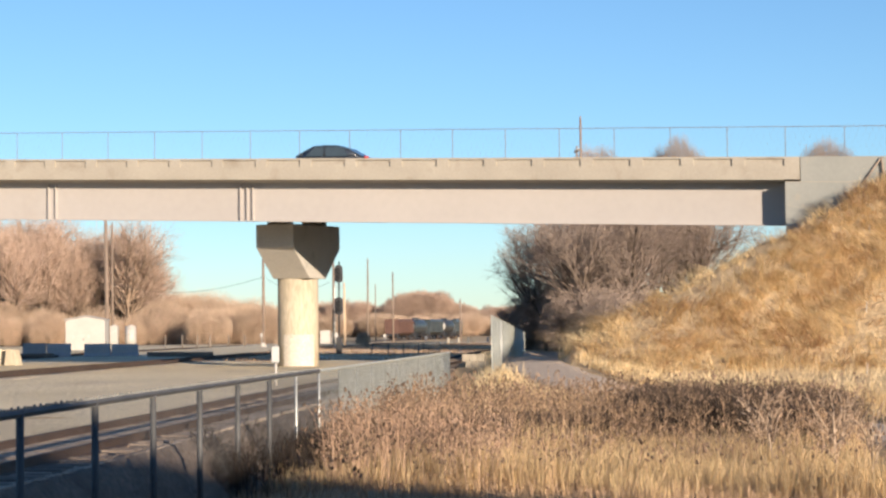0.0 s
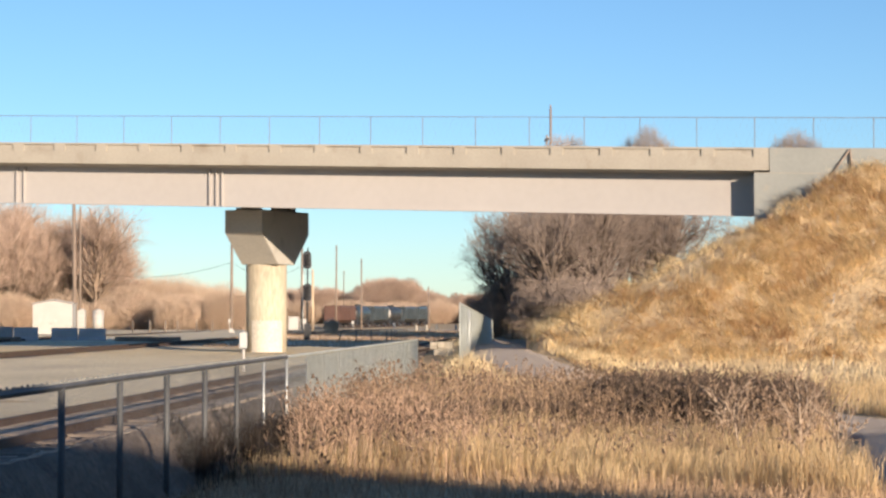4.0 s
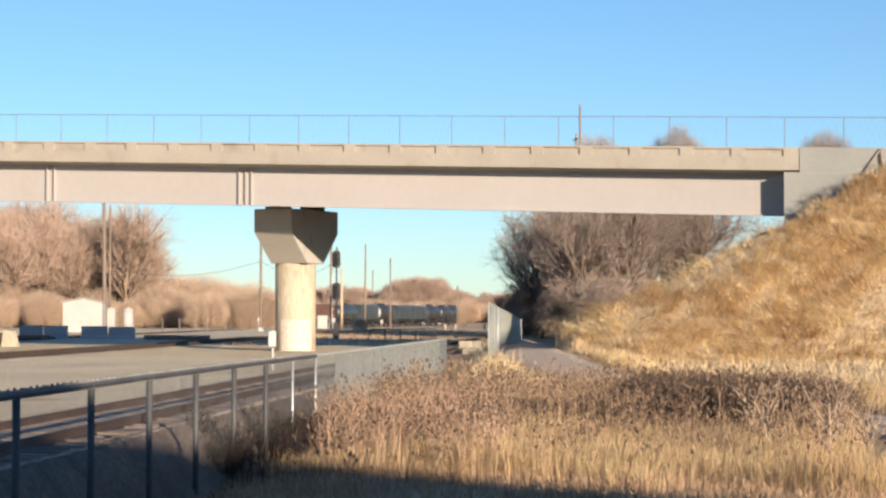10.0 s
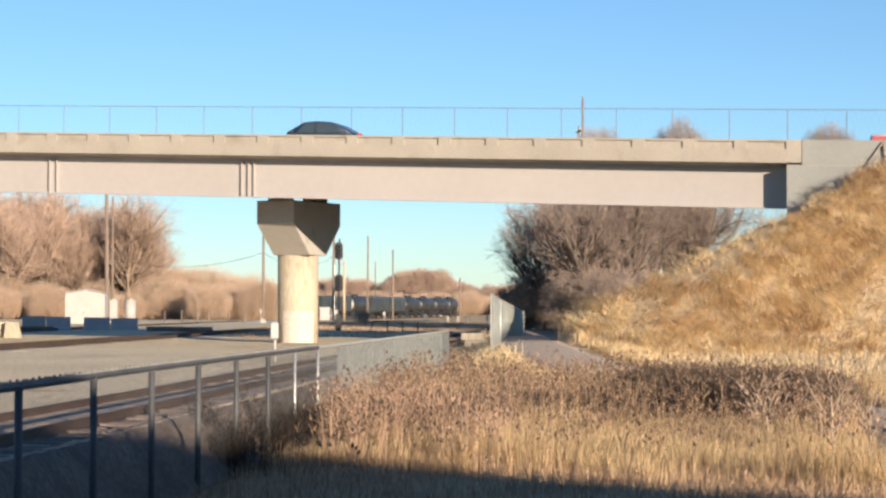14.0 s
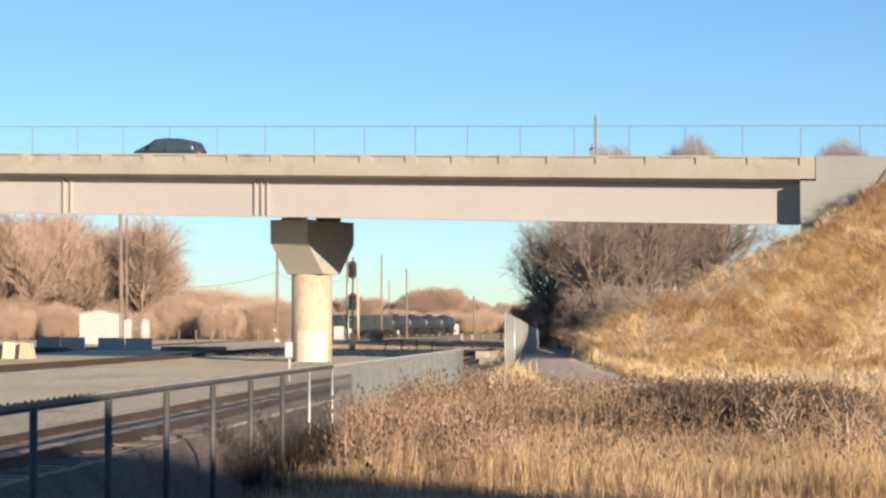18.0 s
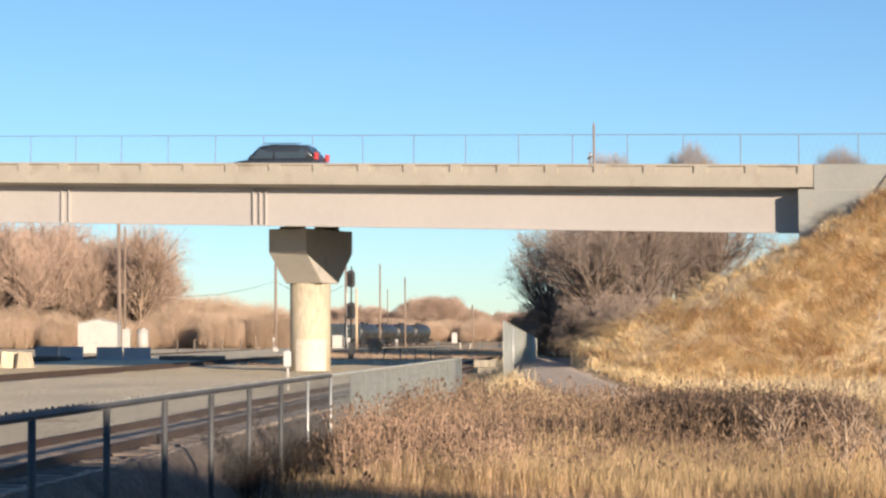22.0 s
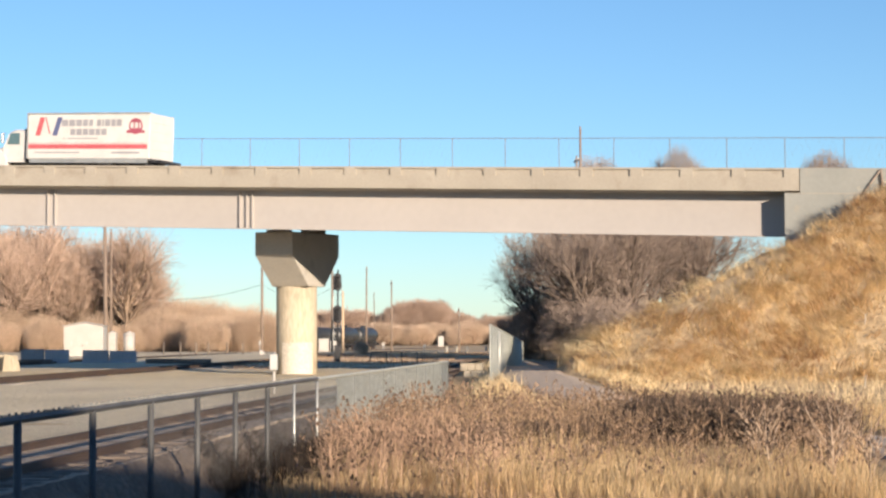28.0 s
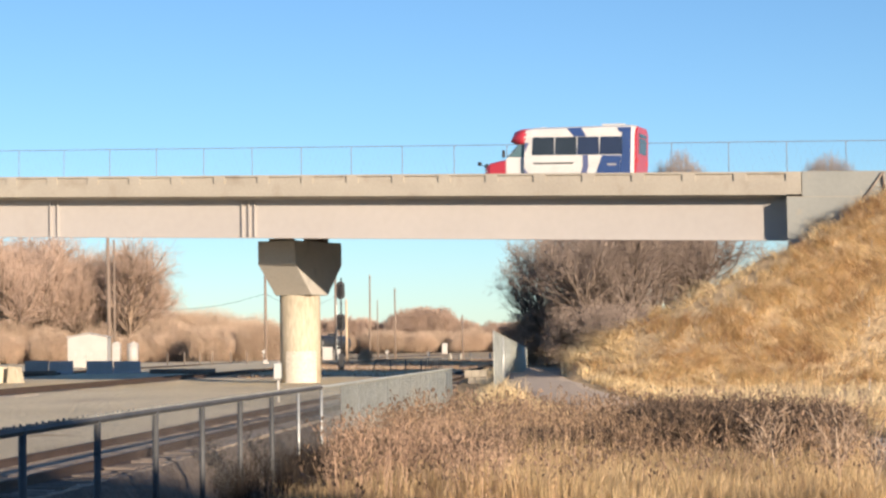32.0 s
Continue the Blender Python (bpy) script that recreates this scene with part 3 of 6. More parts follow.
# ---- added wall out of view, its top edge cut to shape the near shade ----
bm = fresh()
SHADE_PROFILE = [(-45, 8.6), (13.4, 8.6), (14.7, 8.9), (17.6, 9.2), (18.6, 9.75), (20.4, 9.5), (22.0, 8.8), (25.0, 7.5), (27.0, 6.7), (29.4, 6.4), (30.0, 9.3), (39.0, 11.9), (75, 11.9)]
plate(bm, [(-45, -6, -0.3)] + [(x, -6, z) for x, z in SHADE_PROFILE] + [(75, -6, -0.3)], (0, -10, 0))
tagged(part("wall_south", bm, M["concrete_grey"]), "plain grey wall added unseen behind the viewpoint to shade the near ground", "wall", kind="structure")


def spot(x, y, z):
    """A place at depth z along the view, x and y counted from the straight-ahead line in view units."""
    return Vector(((x - 784) / 3500 * z, z, 2.65 + (555 - y) / 3500 * z))


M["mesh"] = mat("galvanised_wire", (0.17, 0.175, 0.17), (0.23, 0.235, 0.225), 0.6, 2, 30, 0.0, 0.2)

# ---- fences ----
def mesh_panel(bm, a, b, z0a, z0b, z1a, z1b, pitch, r):
    """Diagonal wires both ways between two posts."""
    a, b = Vector(a), Vector(b)
    L = (b - a).length
    for sgn in (1, -1):
        h = z1a - z0a
        u = -h
        while u < L:
            t0, t1 = max(u, 0.0), min(u + h, L)
            if t1 > t0 + 0.05:
                f0, f1 = (t0 - u) / h, (t1 - u) / h
                if sgn < 0:
                    f0, f1 = 1 - f0, 1 - f1
                p0, p1 = a.lerp(b, t0 / L), a.lerp(b, t1 / L)
                za = lambda t, f: (z0a + (z0b - z0a) * t / L) * (1 - f) + (z1a + (z1b - z1a) * t / L) * f
                tube(bm, (p0.x, p0.y, za(t0, f0)), (p1.x, p1.y, za(t1, f1)), r, n=3, caps=False)
            u += pitch


def link_fence(name, label, pts, height, post_m, rail_m, wire_m, top=None, pitch=0.075, r=lambda k: 0.002, post_r=0.03, rail_r=0.022, post_rs=None, ties=0):
    f = thing(name, label, "fence")
    tops = []
    for k, (x, y) in enumerate(pts):
        g = gz(x, y)
        zt = top[k] if top else g + height
        post_r = post_rs(k) if post_rs else post_r
        bm = fresh()
        tube(bm, (x, y, g - 0.25), (x, y, zt + 0.03), post_r, n=8)
        po = part("post", bm, post_m(k), f)
        tops.append((x, y, g + 0.04, zt))
    for k, (a, b) in enumerate(zip(tops, tops[1:])):
        bm = fresh()
        tube(bm, (a[0], a[1], a[3]), (b[0], b[1], b[3]), rail_r, n=6)
        part("top_rail", bm, rail_m(k), f)
        bm = fresh()
        mesh_panel(bm, a[:2] + (0,), b[:2] + (0,), a[2], b[2], a[3], b[3], pitch, r(k))
        part("wire_mesh", bm, wire_m(k), f)
        if ties and k < 11:
            bm = fresh()
            va, vb = Vector((a[0], a[1], a[3])), Vector((b[0], b[1], b[3]))
            for i in range(ties):
                c = va.lerp(vb, (i + 0.5) / ties)
                box(bm, c.x - 0.012, c.x + 0.012, c.y - 0.02, c.y + 0.02, c.z - 0.05, c.z + 0.066 + 0.012 * math.sin(i * 2.7 + k))
            tagged(part("selvage_wire", bm, wire_m(k), f), kind="stuff")
    return f


pts = [tuple(at_rail(20.7 + 3.05 * k, -6.35).xy) for k in range(-4, 19)]
tops = [1.78 - 0.10 * max(0, (k - 6) / 16) for k in range(23)]
link_fence("railway_fence", "long chain-link fence between the track and the weeds", pts, 1.9,
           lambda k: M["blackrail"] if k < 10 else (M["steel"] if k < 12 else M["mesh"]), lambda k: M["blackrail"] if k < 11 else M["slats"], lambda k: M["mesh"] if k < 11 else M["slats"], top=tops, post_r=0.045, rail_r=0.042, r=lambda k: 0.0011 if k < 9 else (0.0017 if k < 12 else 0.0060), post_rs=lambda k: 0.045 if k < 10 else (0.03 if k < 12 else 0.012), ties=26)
pts = [(1.86 + 3.96 * k / 21, 70 + 65 * k / 21) for k in range(22)]
link_fence("path_fence", "galvanised chain-link fence along the path", pts, 2.1, lambda k: M["slats"], lambda k: M["slats"], lambda k: M["slats"], top=[3.05 - 0.79 * k / 21 for k in range(22)], post_r=0.025, r=lambda k: 0.0032)

# free-standing pale post beside the path fence
def post_thing(name, label, cat, x, y, h, r, m, group="", n=10):
    t = thing(name, label, cat, group, m=Matrix.Translation((x, y, gz(x, y))))
    bm = fresh()
    tube(bm, (0, 0, -0.3), (0, 0, h), r, r * 0.92, n=n)
    part("shaft", bm, m, t)
    bm = fresh()
    tube(bm, (0, 0, h), (0, 0, h + r * 0.8), r * 1.1, r * 0.5, n=n)
    part("cap", bm, m, t)
    return t


post_thing("steel_post", "pale steel post standing beside the path", "post", 2.34, 75.0, 1.75, 0.03, M["steel"])

# electrical box on a thin white post, near the column
e = spot(495, 588, 66)
t = thing("utility_box", "grey metal box on a thin white post by the track", "utility box", m=Matrix.Translation((e.x, e.y, gz(e.x, e.y))))
h = e.z - gz(e.x, e.y)
bm = fresh()
tube(bm, (0, 0, -0.3), (0, 0, h + 0.1), 0.05, n=8)
part("post", bm, M["white"], t)
bm = fresh()
box(bm, -0.13, 0.13, -0.22, -0.05, h - 0.48, h + 0.05, bev=0.012)
bx = part("case", bm, M["steel"], t)
bm = fresh()
box(bm, -0.11, 0.11, -0.232, -0.218, h - 0.45, h + 0.02)
part("door", bm, M["steel"], bx)


# railway signal with two heads
def signal(x, z):
    p = spot(x, 555, z)
    t = thing("railway_signal", "railway signal mast with two black oval heads", "railway signal", m=Matrix.Translation((p.x, p.y, gz(p.x, p.y))))
    bm = fresh()
    tube(bm, (0, 0, -0.2), (0.05, 0, 6.6), 0.07, 0.05, n=10)
    mast = part("mast", bm, M["dark"], t)
    bm = fresh()
    box(bm, -0.2, 0.2, -0.2, 0.2, -0.1, 1.25, bev=0.03)
    part("case", bm, M["dark"], t, "dark equipment case at the mast's foot")
    for k, z0 in enumerate((3.45, 5.72)):
        bm = fresh()
        ring = []
        for i in range(20):
            a = 2 * math.pi * i / 20
            ring.append((0.30 * math.cos(a), (0.36 if math.sin(a) > 0 else -0.36) + 0.27 * math.sin(a)))
        plate(bm, [(0.02 + a, -0.30, z0 + b) for a, b in ring], (0, 0.05, 0))
        hd = part("signal_head", bm, M["dark"], t)
        for dz in (-0.3, 0.0, 0.3):
            bm = fresh()
            tube(bm, (0.02, -0.30, z0 + dz), (0.02, -0.52, z0 + dz - 0.02), 0.115, 0.125, n=12, caps=False)
            tube(bm, (0.02, -0.305, z0 + dz), (0.02, -0.33, z0 + dz), 0.10, n=12)
            part("hood", bm, M["dark"], hd)
        bm = fresh()
        box(bm, -0.16, 0.2, -0.26, 0.05, z0 - 0.55, z0 + 0.5)
        part("lamp_case", bm, M["dark"], hd)
        for sx in (-0.28, 0.3):
            bm = fresh()
            tube(bm, (sx, 0.05, z0 - 0.95), (sx, 0.05, z0 - 0.1), 0.02, n=6)
            tube(bm, (0, 0.05, z0 - 0.95), (sx, 0.05, z0 - 0.95), 0.02, n=6)
            part("bracket", bm, M["steel"], t)
    for dz in range(11):
        bm = fresh()
        tube(bm, (-0.3, 0.2, 0.4 + dz * 0.45), (0.0, 0.2, 0.4 + dz * 0.45), 0.014, n=5)
        part("rung", bm, M["steel"], t)
    bm = fresh()
    tube(bm, (-0.3, 0.2, 0), (-0.3, 0.2, 5.3), 0.018, n=5)
    part("ladder_rail", bm, M["steel"], t)
    return t


signal(607, 140)


# utility poles
def pole(x, y_top, z, r=0.17, m="wood", arms=1, label="weathered wooden utility pole beyond the yard", lean=0.0):
    p = spot(x, y_top, z)
    g = gz(p.x, p.y)
    t = thing("utility_pole", label, "utility pole", "poles of the yard", m=Matrix.Translation((p.x, p.y, g)) @ pose(0, 0, 0, 0, lean, 0))
    h = p.z - g
    bm = fresh()
    tube(bm, (0, 0, -0.5), (0, 0, h), r * 0.85, r * 0.55, n=10)
    part("shaft", bm, M[m], t)
    for k in range(arms):
        bm = fresh()
        box(bm, -0.06, 0.06, -1.1, 1.1, h - 0.5 - 0.9 * k, h - 0.38 - 0.9 * k, pose(0, 0, 0, 0, 0, 6))
        a = part("crossarm", bm, M[m], t)
        for yy in (-1.0, -0.4, 0.4, 1.0):
            bm = fresh()
            tube(bm, (-0.1 * yy, yy, h - 0.4 - 0.9 * k), (-0.1 * yy, yy, h - 0.24 - 0.9 * k), 0.05, 0.035, n=6)
            part("insulator", bm, M["steel"], a)
    if not arms:
        bm = fresh()
        tube(bm, (0, 0, h), (0, 0, h + 0.35), r * 0.5, r * 0.34, n=8)
        part("pole_cap", bm, M["white"] if r > 0.25 else M[m], t)
    return t


pole(198, 358, 205, 0.30, arms=0, lean=-0.6)
pole(207, 368, 206, 0.16, arms=0)
pole(474, 405, 220, 0.22)
pole(598, 415, 250, 0.21)
pole(617, 480, 210, 0.18, "woodpale", 0, "pale new wooden pole beyond the signal")
pole(658, 432, 300, 0.19, lean=0.4)
pole(672, 477, 420, 0.17)
pole(703, 456, 290, 0.17)
pole(822, 505, 330, 0.2, arms=2)
pole(1039, 190, 176, 0.18, "wood", 0, "tall brown pole standing behind the bridge")
pole(1032, 236, 170, 0.13, "wood", 1)

# overhead wire between the far poles
for (xa, ya, za), (xb, yb, zb) in (((197, 470, 235), (474, 462, 220)), ((474, 462, 220), (598, 468, 250))):
    a, b = spot(xa, ya, za), spot(xb, yb, zb)
    bm = fresh()
    prev = None
    for k in range(17):
        f = k / 16
        c = a.lerp(b, f) - Vector((0, 0, 1.4 * 4 * f * (1 - f)))
        if prev is not None:
            tube(bm, prev, c, 0.02, n=4, caps=False)
        prev = c
    tagged(part("overhead_wire", bm, M["dark"]), "thin slack wire between two utility poles", "wire", "wires of the yard")


# ---- sheds, tanks, barriers and blocks of the yard ----
def at(x, z):
    p = spot(x, 555, z)
    return Matrix.Translation((p.x, p.y, gz(p.x, p.y)))


t = thing("equipment_shed", "small white equipment shed with a low pitched roof", "shed", m=at(162.5, 190) @ pose(0, 0, 0, 0, 0, 3))
bm = fresh()
loft(bm, [[(-1.86, y, -0.2), (1.86, y, -0.2), (1.86, y, 2.85), (0, y, 3.20), (-1.86, y, 2.85)] for y in (-1.6, 1.6)])
body = part("wall", bm, M["white"], t)
for sg in (-1, 1):
    bm = fresh()
    plate(bm, [(0, -1.74, 3.26), (sg * 2.0, -1.74, 2.885), (sg * 2.0, 1.74, 2.885), (0, 1.74, 3.26)], (0, 0, 0.06))
    part("roof_half", bm, M["white"], t, "pale low roof slope")
bm = fresh()
box(bm, -1.0, 0.0, -1.625, -1.595, -0.15, 2.0)
d = part("door", bm, M["white"], t)
bm = fresh()
box(bm, -0.16, -0.10, -1.66, -1.62, 0.95, 1.1)
part("handle", bm, M["dark"], d)
for x in (-1.2, 0.25):
    bm = fresh()
    box(bm, x, x + 0.12, -1.63, -1.595, 1.15, 1.4)
    part("vent", bm, M["steel"], t)

for x, w, h, lab in ((210, 0.75, 2.3, "white upright storage cabinet beside the shed"), (239, 1.05, 2.25, "white ribbed storage tank beyond the barrier")):
    t = thing("storage_tank" if w > 1 else "cabinet", lab, "tank" if w > 1 else "cabinet", m=at(x, 195))
    bm = fresh()
    if w > 1:
        tube(bm, (0, 0, -0.1), (0, 0, h), w * 0.52, n=20)
    else:
        box(bm, -w / 2, w / 2, -0.4, 0.4, -0.1, h, bev=0.03)
    part("body", bm, M["white"], t)
    for k in range(4):
        bm = fresh()
        if w > 1:
            tube(bm, (0, 0, 0.3 + k * 0.55), (0, 0, 0.38 + k * 0.55), w * 0.545, n=20)
            part("rib", bm, M["white"], t)
        else:
            box(bm, -w / 2 + 0.06, w / 2 - 0.06, -0.415, -0.395, 0.25 + k * 0.5, 0.31 + k * 0.5)
            part("louvre", bm, M["steel"], t)
    bm = fresh()
    tube(bm, (0, 0, h), (0, 0, h + 0.14), 0.3, 0.16, n=12)
    part("lid", bm, M["white"], t)

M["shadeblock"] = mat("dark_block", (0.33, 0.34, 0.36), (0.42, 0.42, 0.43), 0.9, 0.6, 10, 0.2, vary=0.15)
for x0, x1, z, yb, yt in ((48, 90, 142, 593, 575), (91, 134, 142, 593, 576), (157, 204, 141, 597, 577), (205, 253, 141, 597, 578)):
    a, b = spot(x0, 555, z), spot(x1, 555, z)
    t = thing("barrier", "long grey low barrier across the yard", "barrier", "barriers of the yard", m=Matrix.Translation((a.x, a.y, gz(a.x, a.y))) @ pose(0, 0, 0, 0, 0, -3))
    L = (b - a).length
    h = spot(0, yt, z).z - gz(a.x, a.y)
    bm = fresh()
    loft(bm, [[(x, -0.3, -0.1), (x, -0.26, 0.12), (x, -0.13, 0.3), (x, -0.1, h), (x, 0.1, h), (x, 0.13, 0.3), (x, 0.26, 0.12), (x, 0.3, -0.1)] for x in (0.02, L - 0.02)])
    part("body", bm, M["shadeblock"], t)

for x, z, w, d, h, rz, m in ((6, 114, 1.25, 0.9, 1.0, 12, "column"), (32, 113, 0.8, 0.7, 1.0, -20, "column"), (-26, 115, 1.2, 0.9, 0.95, 5, "column")):
    bm = fresh()
    loft(bm, [[(-w / 2, -d / 2, -0.1), (w / 2, -d / 2, -0.1), (w / 2, d / 2, -0.1), (-w / 2, d / 2, -0.1)], [(-w / 2 + 0.1, -d / 2 + 0.05, h), (w / 2 - 0.25, -d / 2 + 0.05, h * 0.92), (w / 2 - 0.25, d / 2, h * 0.92), (-w / 2 + 0.1, d / 2, h)]])
    ob = tagged(part("concrete_block", bm, M[m]), "pale broken concrete block at the yard's edge", "concrete block", "concrete blocks")
    ob.matrix_world = at(x, z) @ pose(0, 0, 0, 0, 0, rz)

# stacks of old sleepers
for x, z, n in ((300, 138, 5), (352, 138, 4), (70, 138, 3)):
    t = thing("sleeper_stack", "low stack of dark old railway sleepers", "sleepers", "stacks of sleepers", m=at(x, z) @ pose(0, 0, 0, 0, 0, 4))
    for k in range(n):
        for lay in range(2):
            bm = fresh()
            box(bm, -1.25, 1.25, -0.11 + k * 0.25, 0.11 + k * 0.25, lay * 0.19, lay * 0.19 + 0.18, bev=0.012)
            part("sleeper", bm, M["tie"], t)

# white markers, bollards and cabinets far back
for x, z, h, w in ((688, 210, 1.15, 0.07), (761, 200, 0.95, 0.07), (470, 200, 1.4, 0.06)):
    p = at(x, z)
    t = thing("track_marker", "small white track marker post", "marker", "track markers", m=p)
    bm = fresh()
    tube(bm, (0, 0, -0.1), (0, 0, h), w * 0.6, n=6)
    part("stake", bm, M["white"], t)
    bm = fresh()
    box(bm, -w * 2, w * 2, -0.03, 0.0, h - 0.35, h)
    part("plate", bm, M["white"], t)
for x, z in ((800, 215), (818, 215), (836, 230), (870, 250)):
    bm = fresh()
    tube(bm, (0, 0, -0.1), (0, 0, 0.62), 0.16, 0.14, n=12)
    tube(bm, (0, 0, 0.62), (0, 0, 0.72), 0.14, 0.05, n=12)
    ob = tagged(part("bollard", bm, M["concrete"]), "stubby pale concrete bollard", "bollard", "bollards")
    ob.matrix_world = at(x, z)
for x, z, w, h in ((583, 300, 1.5, 2.0), (601, 305, 1.1, 1.6), (790, 505, 1.4, 2.6)):
    t = thing("relay_cabinet", "white metal relay cabinet on a concrete foot", "cabinet", "relay cabinets", m=at(x, z))
    bm = fresh()
    box(bm, -w / 2, w / 2, -0.5, 0.5, 0.1, h, bev=0.03)
    part("case", bm, M["white"], t)
    bm = fresh()
    box(bm, -w / 2 - 0.1, w / 2 + 0.1, -0.6, 0.6, -0.1, 0.12)
    part("foot", bm, M["concrete"], t)
    bm = fresh()
    box(bm, -w / 2 - 0.05, w / 2 + 0.05, -0.58, 0.58, h, h + 0.08)
    part("lid", bm, M["steel"], t)
bm = fresh()
loft(bm, [[(-0.4, y, -0.05), (0.35, y, -0.05), (-0.05, y, 0.42), (-0.3, y, 0.46)] for y in (-0.3, 0.3)])
ob = tagged(part("gravel_sack", bm, M["white"]), "white bulging sack dumped on the ground", "sack")
ob.matrix_world = at(476, 200)
for k in range(7):
    bm = fresh()
    box(bm, -0.045, 0.045, -0.04, 0.04, -0.1, 0.72 + 0.08 * math.sin(k * 2.3))
    ob = tagged(part("stake", bm, M["woodpale"]), "short weathered stake in a row by the tracks", "stake", "row of stakes")
    ob.matrix_world = at(622 + k * 4.6, 190)
for x in (357, 379, 412, 300, 330, 440):
    post_thing("fence_stake", "thin dark wooden stake at the yard's edge", "stake", *spot(x, 555, 200).xy, 1.25, 0.07, M["tie"], "dark stakes")

# dark pipe rail with a barred end
t = thing("pipe_railing", "low dark pipe railing with a barred end panel", "railing", m=at(668, 136))
for x in (0.0, 1.0, 2.05, 3.1):
    bm = fresh()
    tube(bm, (x - (0.22 if x == 0 else 0), 0, -0.1), (x, 0, 0.8), 0.045, n=6)
    part("post", bm, M["blackrail"], t)
bm = fresh()
tube(bm, (0, 0, 0.8), (3.45, 0, 0.82), 0.045, n=6)
part("top_rail", bm, M["blackrail"], t)
for k in range(7):
    bm = fresh()
    tube(bm, (3.45 + k * 0.17, 0, -0.1), (3.45 + k * 0.17, 0, 0.9), 0.03, n=6)
    part("bar", bm, M["blackrail"], t)
bm = fresh()
tube(bm, (3.45, 0, 0.86), (4.5, 0, 0.86), 0.035, n=6)
part("bar_rail", bm, M["blackrail"], t)

# block wall beside the path
t = thing("block_wall", "low stacked wall of pale concrete blocks", "wall", m=at(845, 87) @ pose(0, 0, 0, 0, 0, -5))
for lay in range(2):
    for k in range(3):
        bm = fresh()
        off = 0.0 if lay else 0.16
        box(bm, -0.5 + k * 0.33 + off, -0.18 + k * 0.33 + off, -0.3, 0.3, -0.05 + lay * 0.33, 0.27 + lay * 0.33, bev=0.015)
        part("block", bm, M["column"], t)

# guard rail and end posts beyond the wing wall
t = thing("guard_rail", "steel guard rail on pale posts beyond the wing wall", "guard rail", m=B)
for k in range(14):
    s = 22.0 + k * 1.9
    bm = fresh()
    box(bm, s - 0.08, s + 0.08, 0.05, 0.2, road_z(s) - 0.5, road_z(s) + 0.78)
    part("post", bm, M["white"] if k < 2 else M["wood"], t)
bm = fresh()
loft(bm, [[(s, d, z + road_z(s)) for d, z in ((0.0, 0.40), (-0.07, 0.46), (-0.07, 0.52), (-0.01, 0.58), (-0.07, 0.64), (-0.07, 0.70), (0.0, 0.76), (0.03, 0.76), (0.03, 0.40))] for s in (22.9, 30, 40, 48)])
part("beam", bm, M["steel"], t)
# leaning pipe brace against the wing wall
bm = fresh()
tube(bm, (18.8, -0.12, 8.1), (19.93, -0.12, 9.62), 0.04, n=8)
tube(bm, (19.93, -0.12, 9.62), (20.02, -0.12, 8.6), 0.05, n=8)
ob = tagged(part("pipe_brace", bm, M["tie"]), "bent dark pipe leaning on the wing wall", "pipe")
ob.matrix_world = B
# survey stakes on the slope
for s, d in ((19.9, -4.5), (21.5, -6.5), (20.4, -10), (21.0, -15)):
    w = B @ Vector((s, d, 0))
    bm = fresh()
    box(bm, -0.012, 0.012, -0.012, 0.012, -0.2, 0.42)
    ob = tagged(part("survey_stake", bm, M["white"]), "thin white survey stake in the grass", "stake", "survey stakes")
    ob.matrix_world = Matrix.Translation((w.x, w.y, gz(w.x, w.y))) @ pose(0, 0, 0, 3, 4, 20)

# ---- plants ----
def mesh_np(name, verts, faces):
    """A mesh from numpy arrays of vertices and of triangles or quads."""
    me = bpy.data.meshes.new(name)
    k = faces.shape[1]
    me.vertices.add(len(verts))
    me.vertices.foreach_set("co", verts.astype(np.float32).ravel())
    me.loops.add(faces.size)
    me.loops.foreach_set("vertex_index", faces.astype(np.int32).ravel())
    me.polygons.add(len(faces))
    me.polygons.foreach_set("loop_start", np.arange(0, faces.size, k, dtype=np.int32))
    me.update(calc_edges=True)
    return me


def sticks(a, b, ra, rb):
    """Three-sided tapering sticks from points a to b: vertices and quads."""
    a, b = np.asarray(a, float), np.asarray(b, float)
    ra, rb = np.broadcast_to(ra, len(a)), np.broadcast_to(rb, len(a))
    d = b - a
    d /= np.maximum(np.linalg.norm(d, axis=1, keepdims=True), 1e-6)
    up = np.where(np.abs(d[:, 2:3]) > 0.9, np.array([[1.0, 0, 0]]), np.array([[0, 0, 1.0]]))
    u = np.cross(d, up)
    u /= np.linalg.norm(u, axis=1, keepdims=True)
    w = np.cross(d, u)
    vs = []
    for p, r in ((a, ra), (b, rb)):
        for k in range(3):
            t = 2 * math.pi * k / 3
            vs.append(p + (u * math.cos(t) + w * math.sin(t)) * r[:, None])
    V = np.stack(vs, 1).reshape(-1, 3)
    base = np.arange(len(a))[:, None] * 6
    F = np.concatenate([base + np.array([[k, (k + 1) % 3, 3 + (k + 1) % 3, 3 + k]]) for k in range(3)], 0)
    return V, F


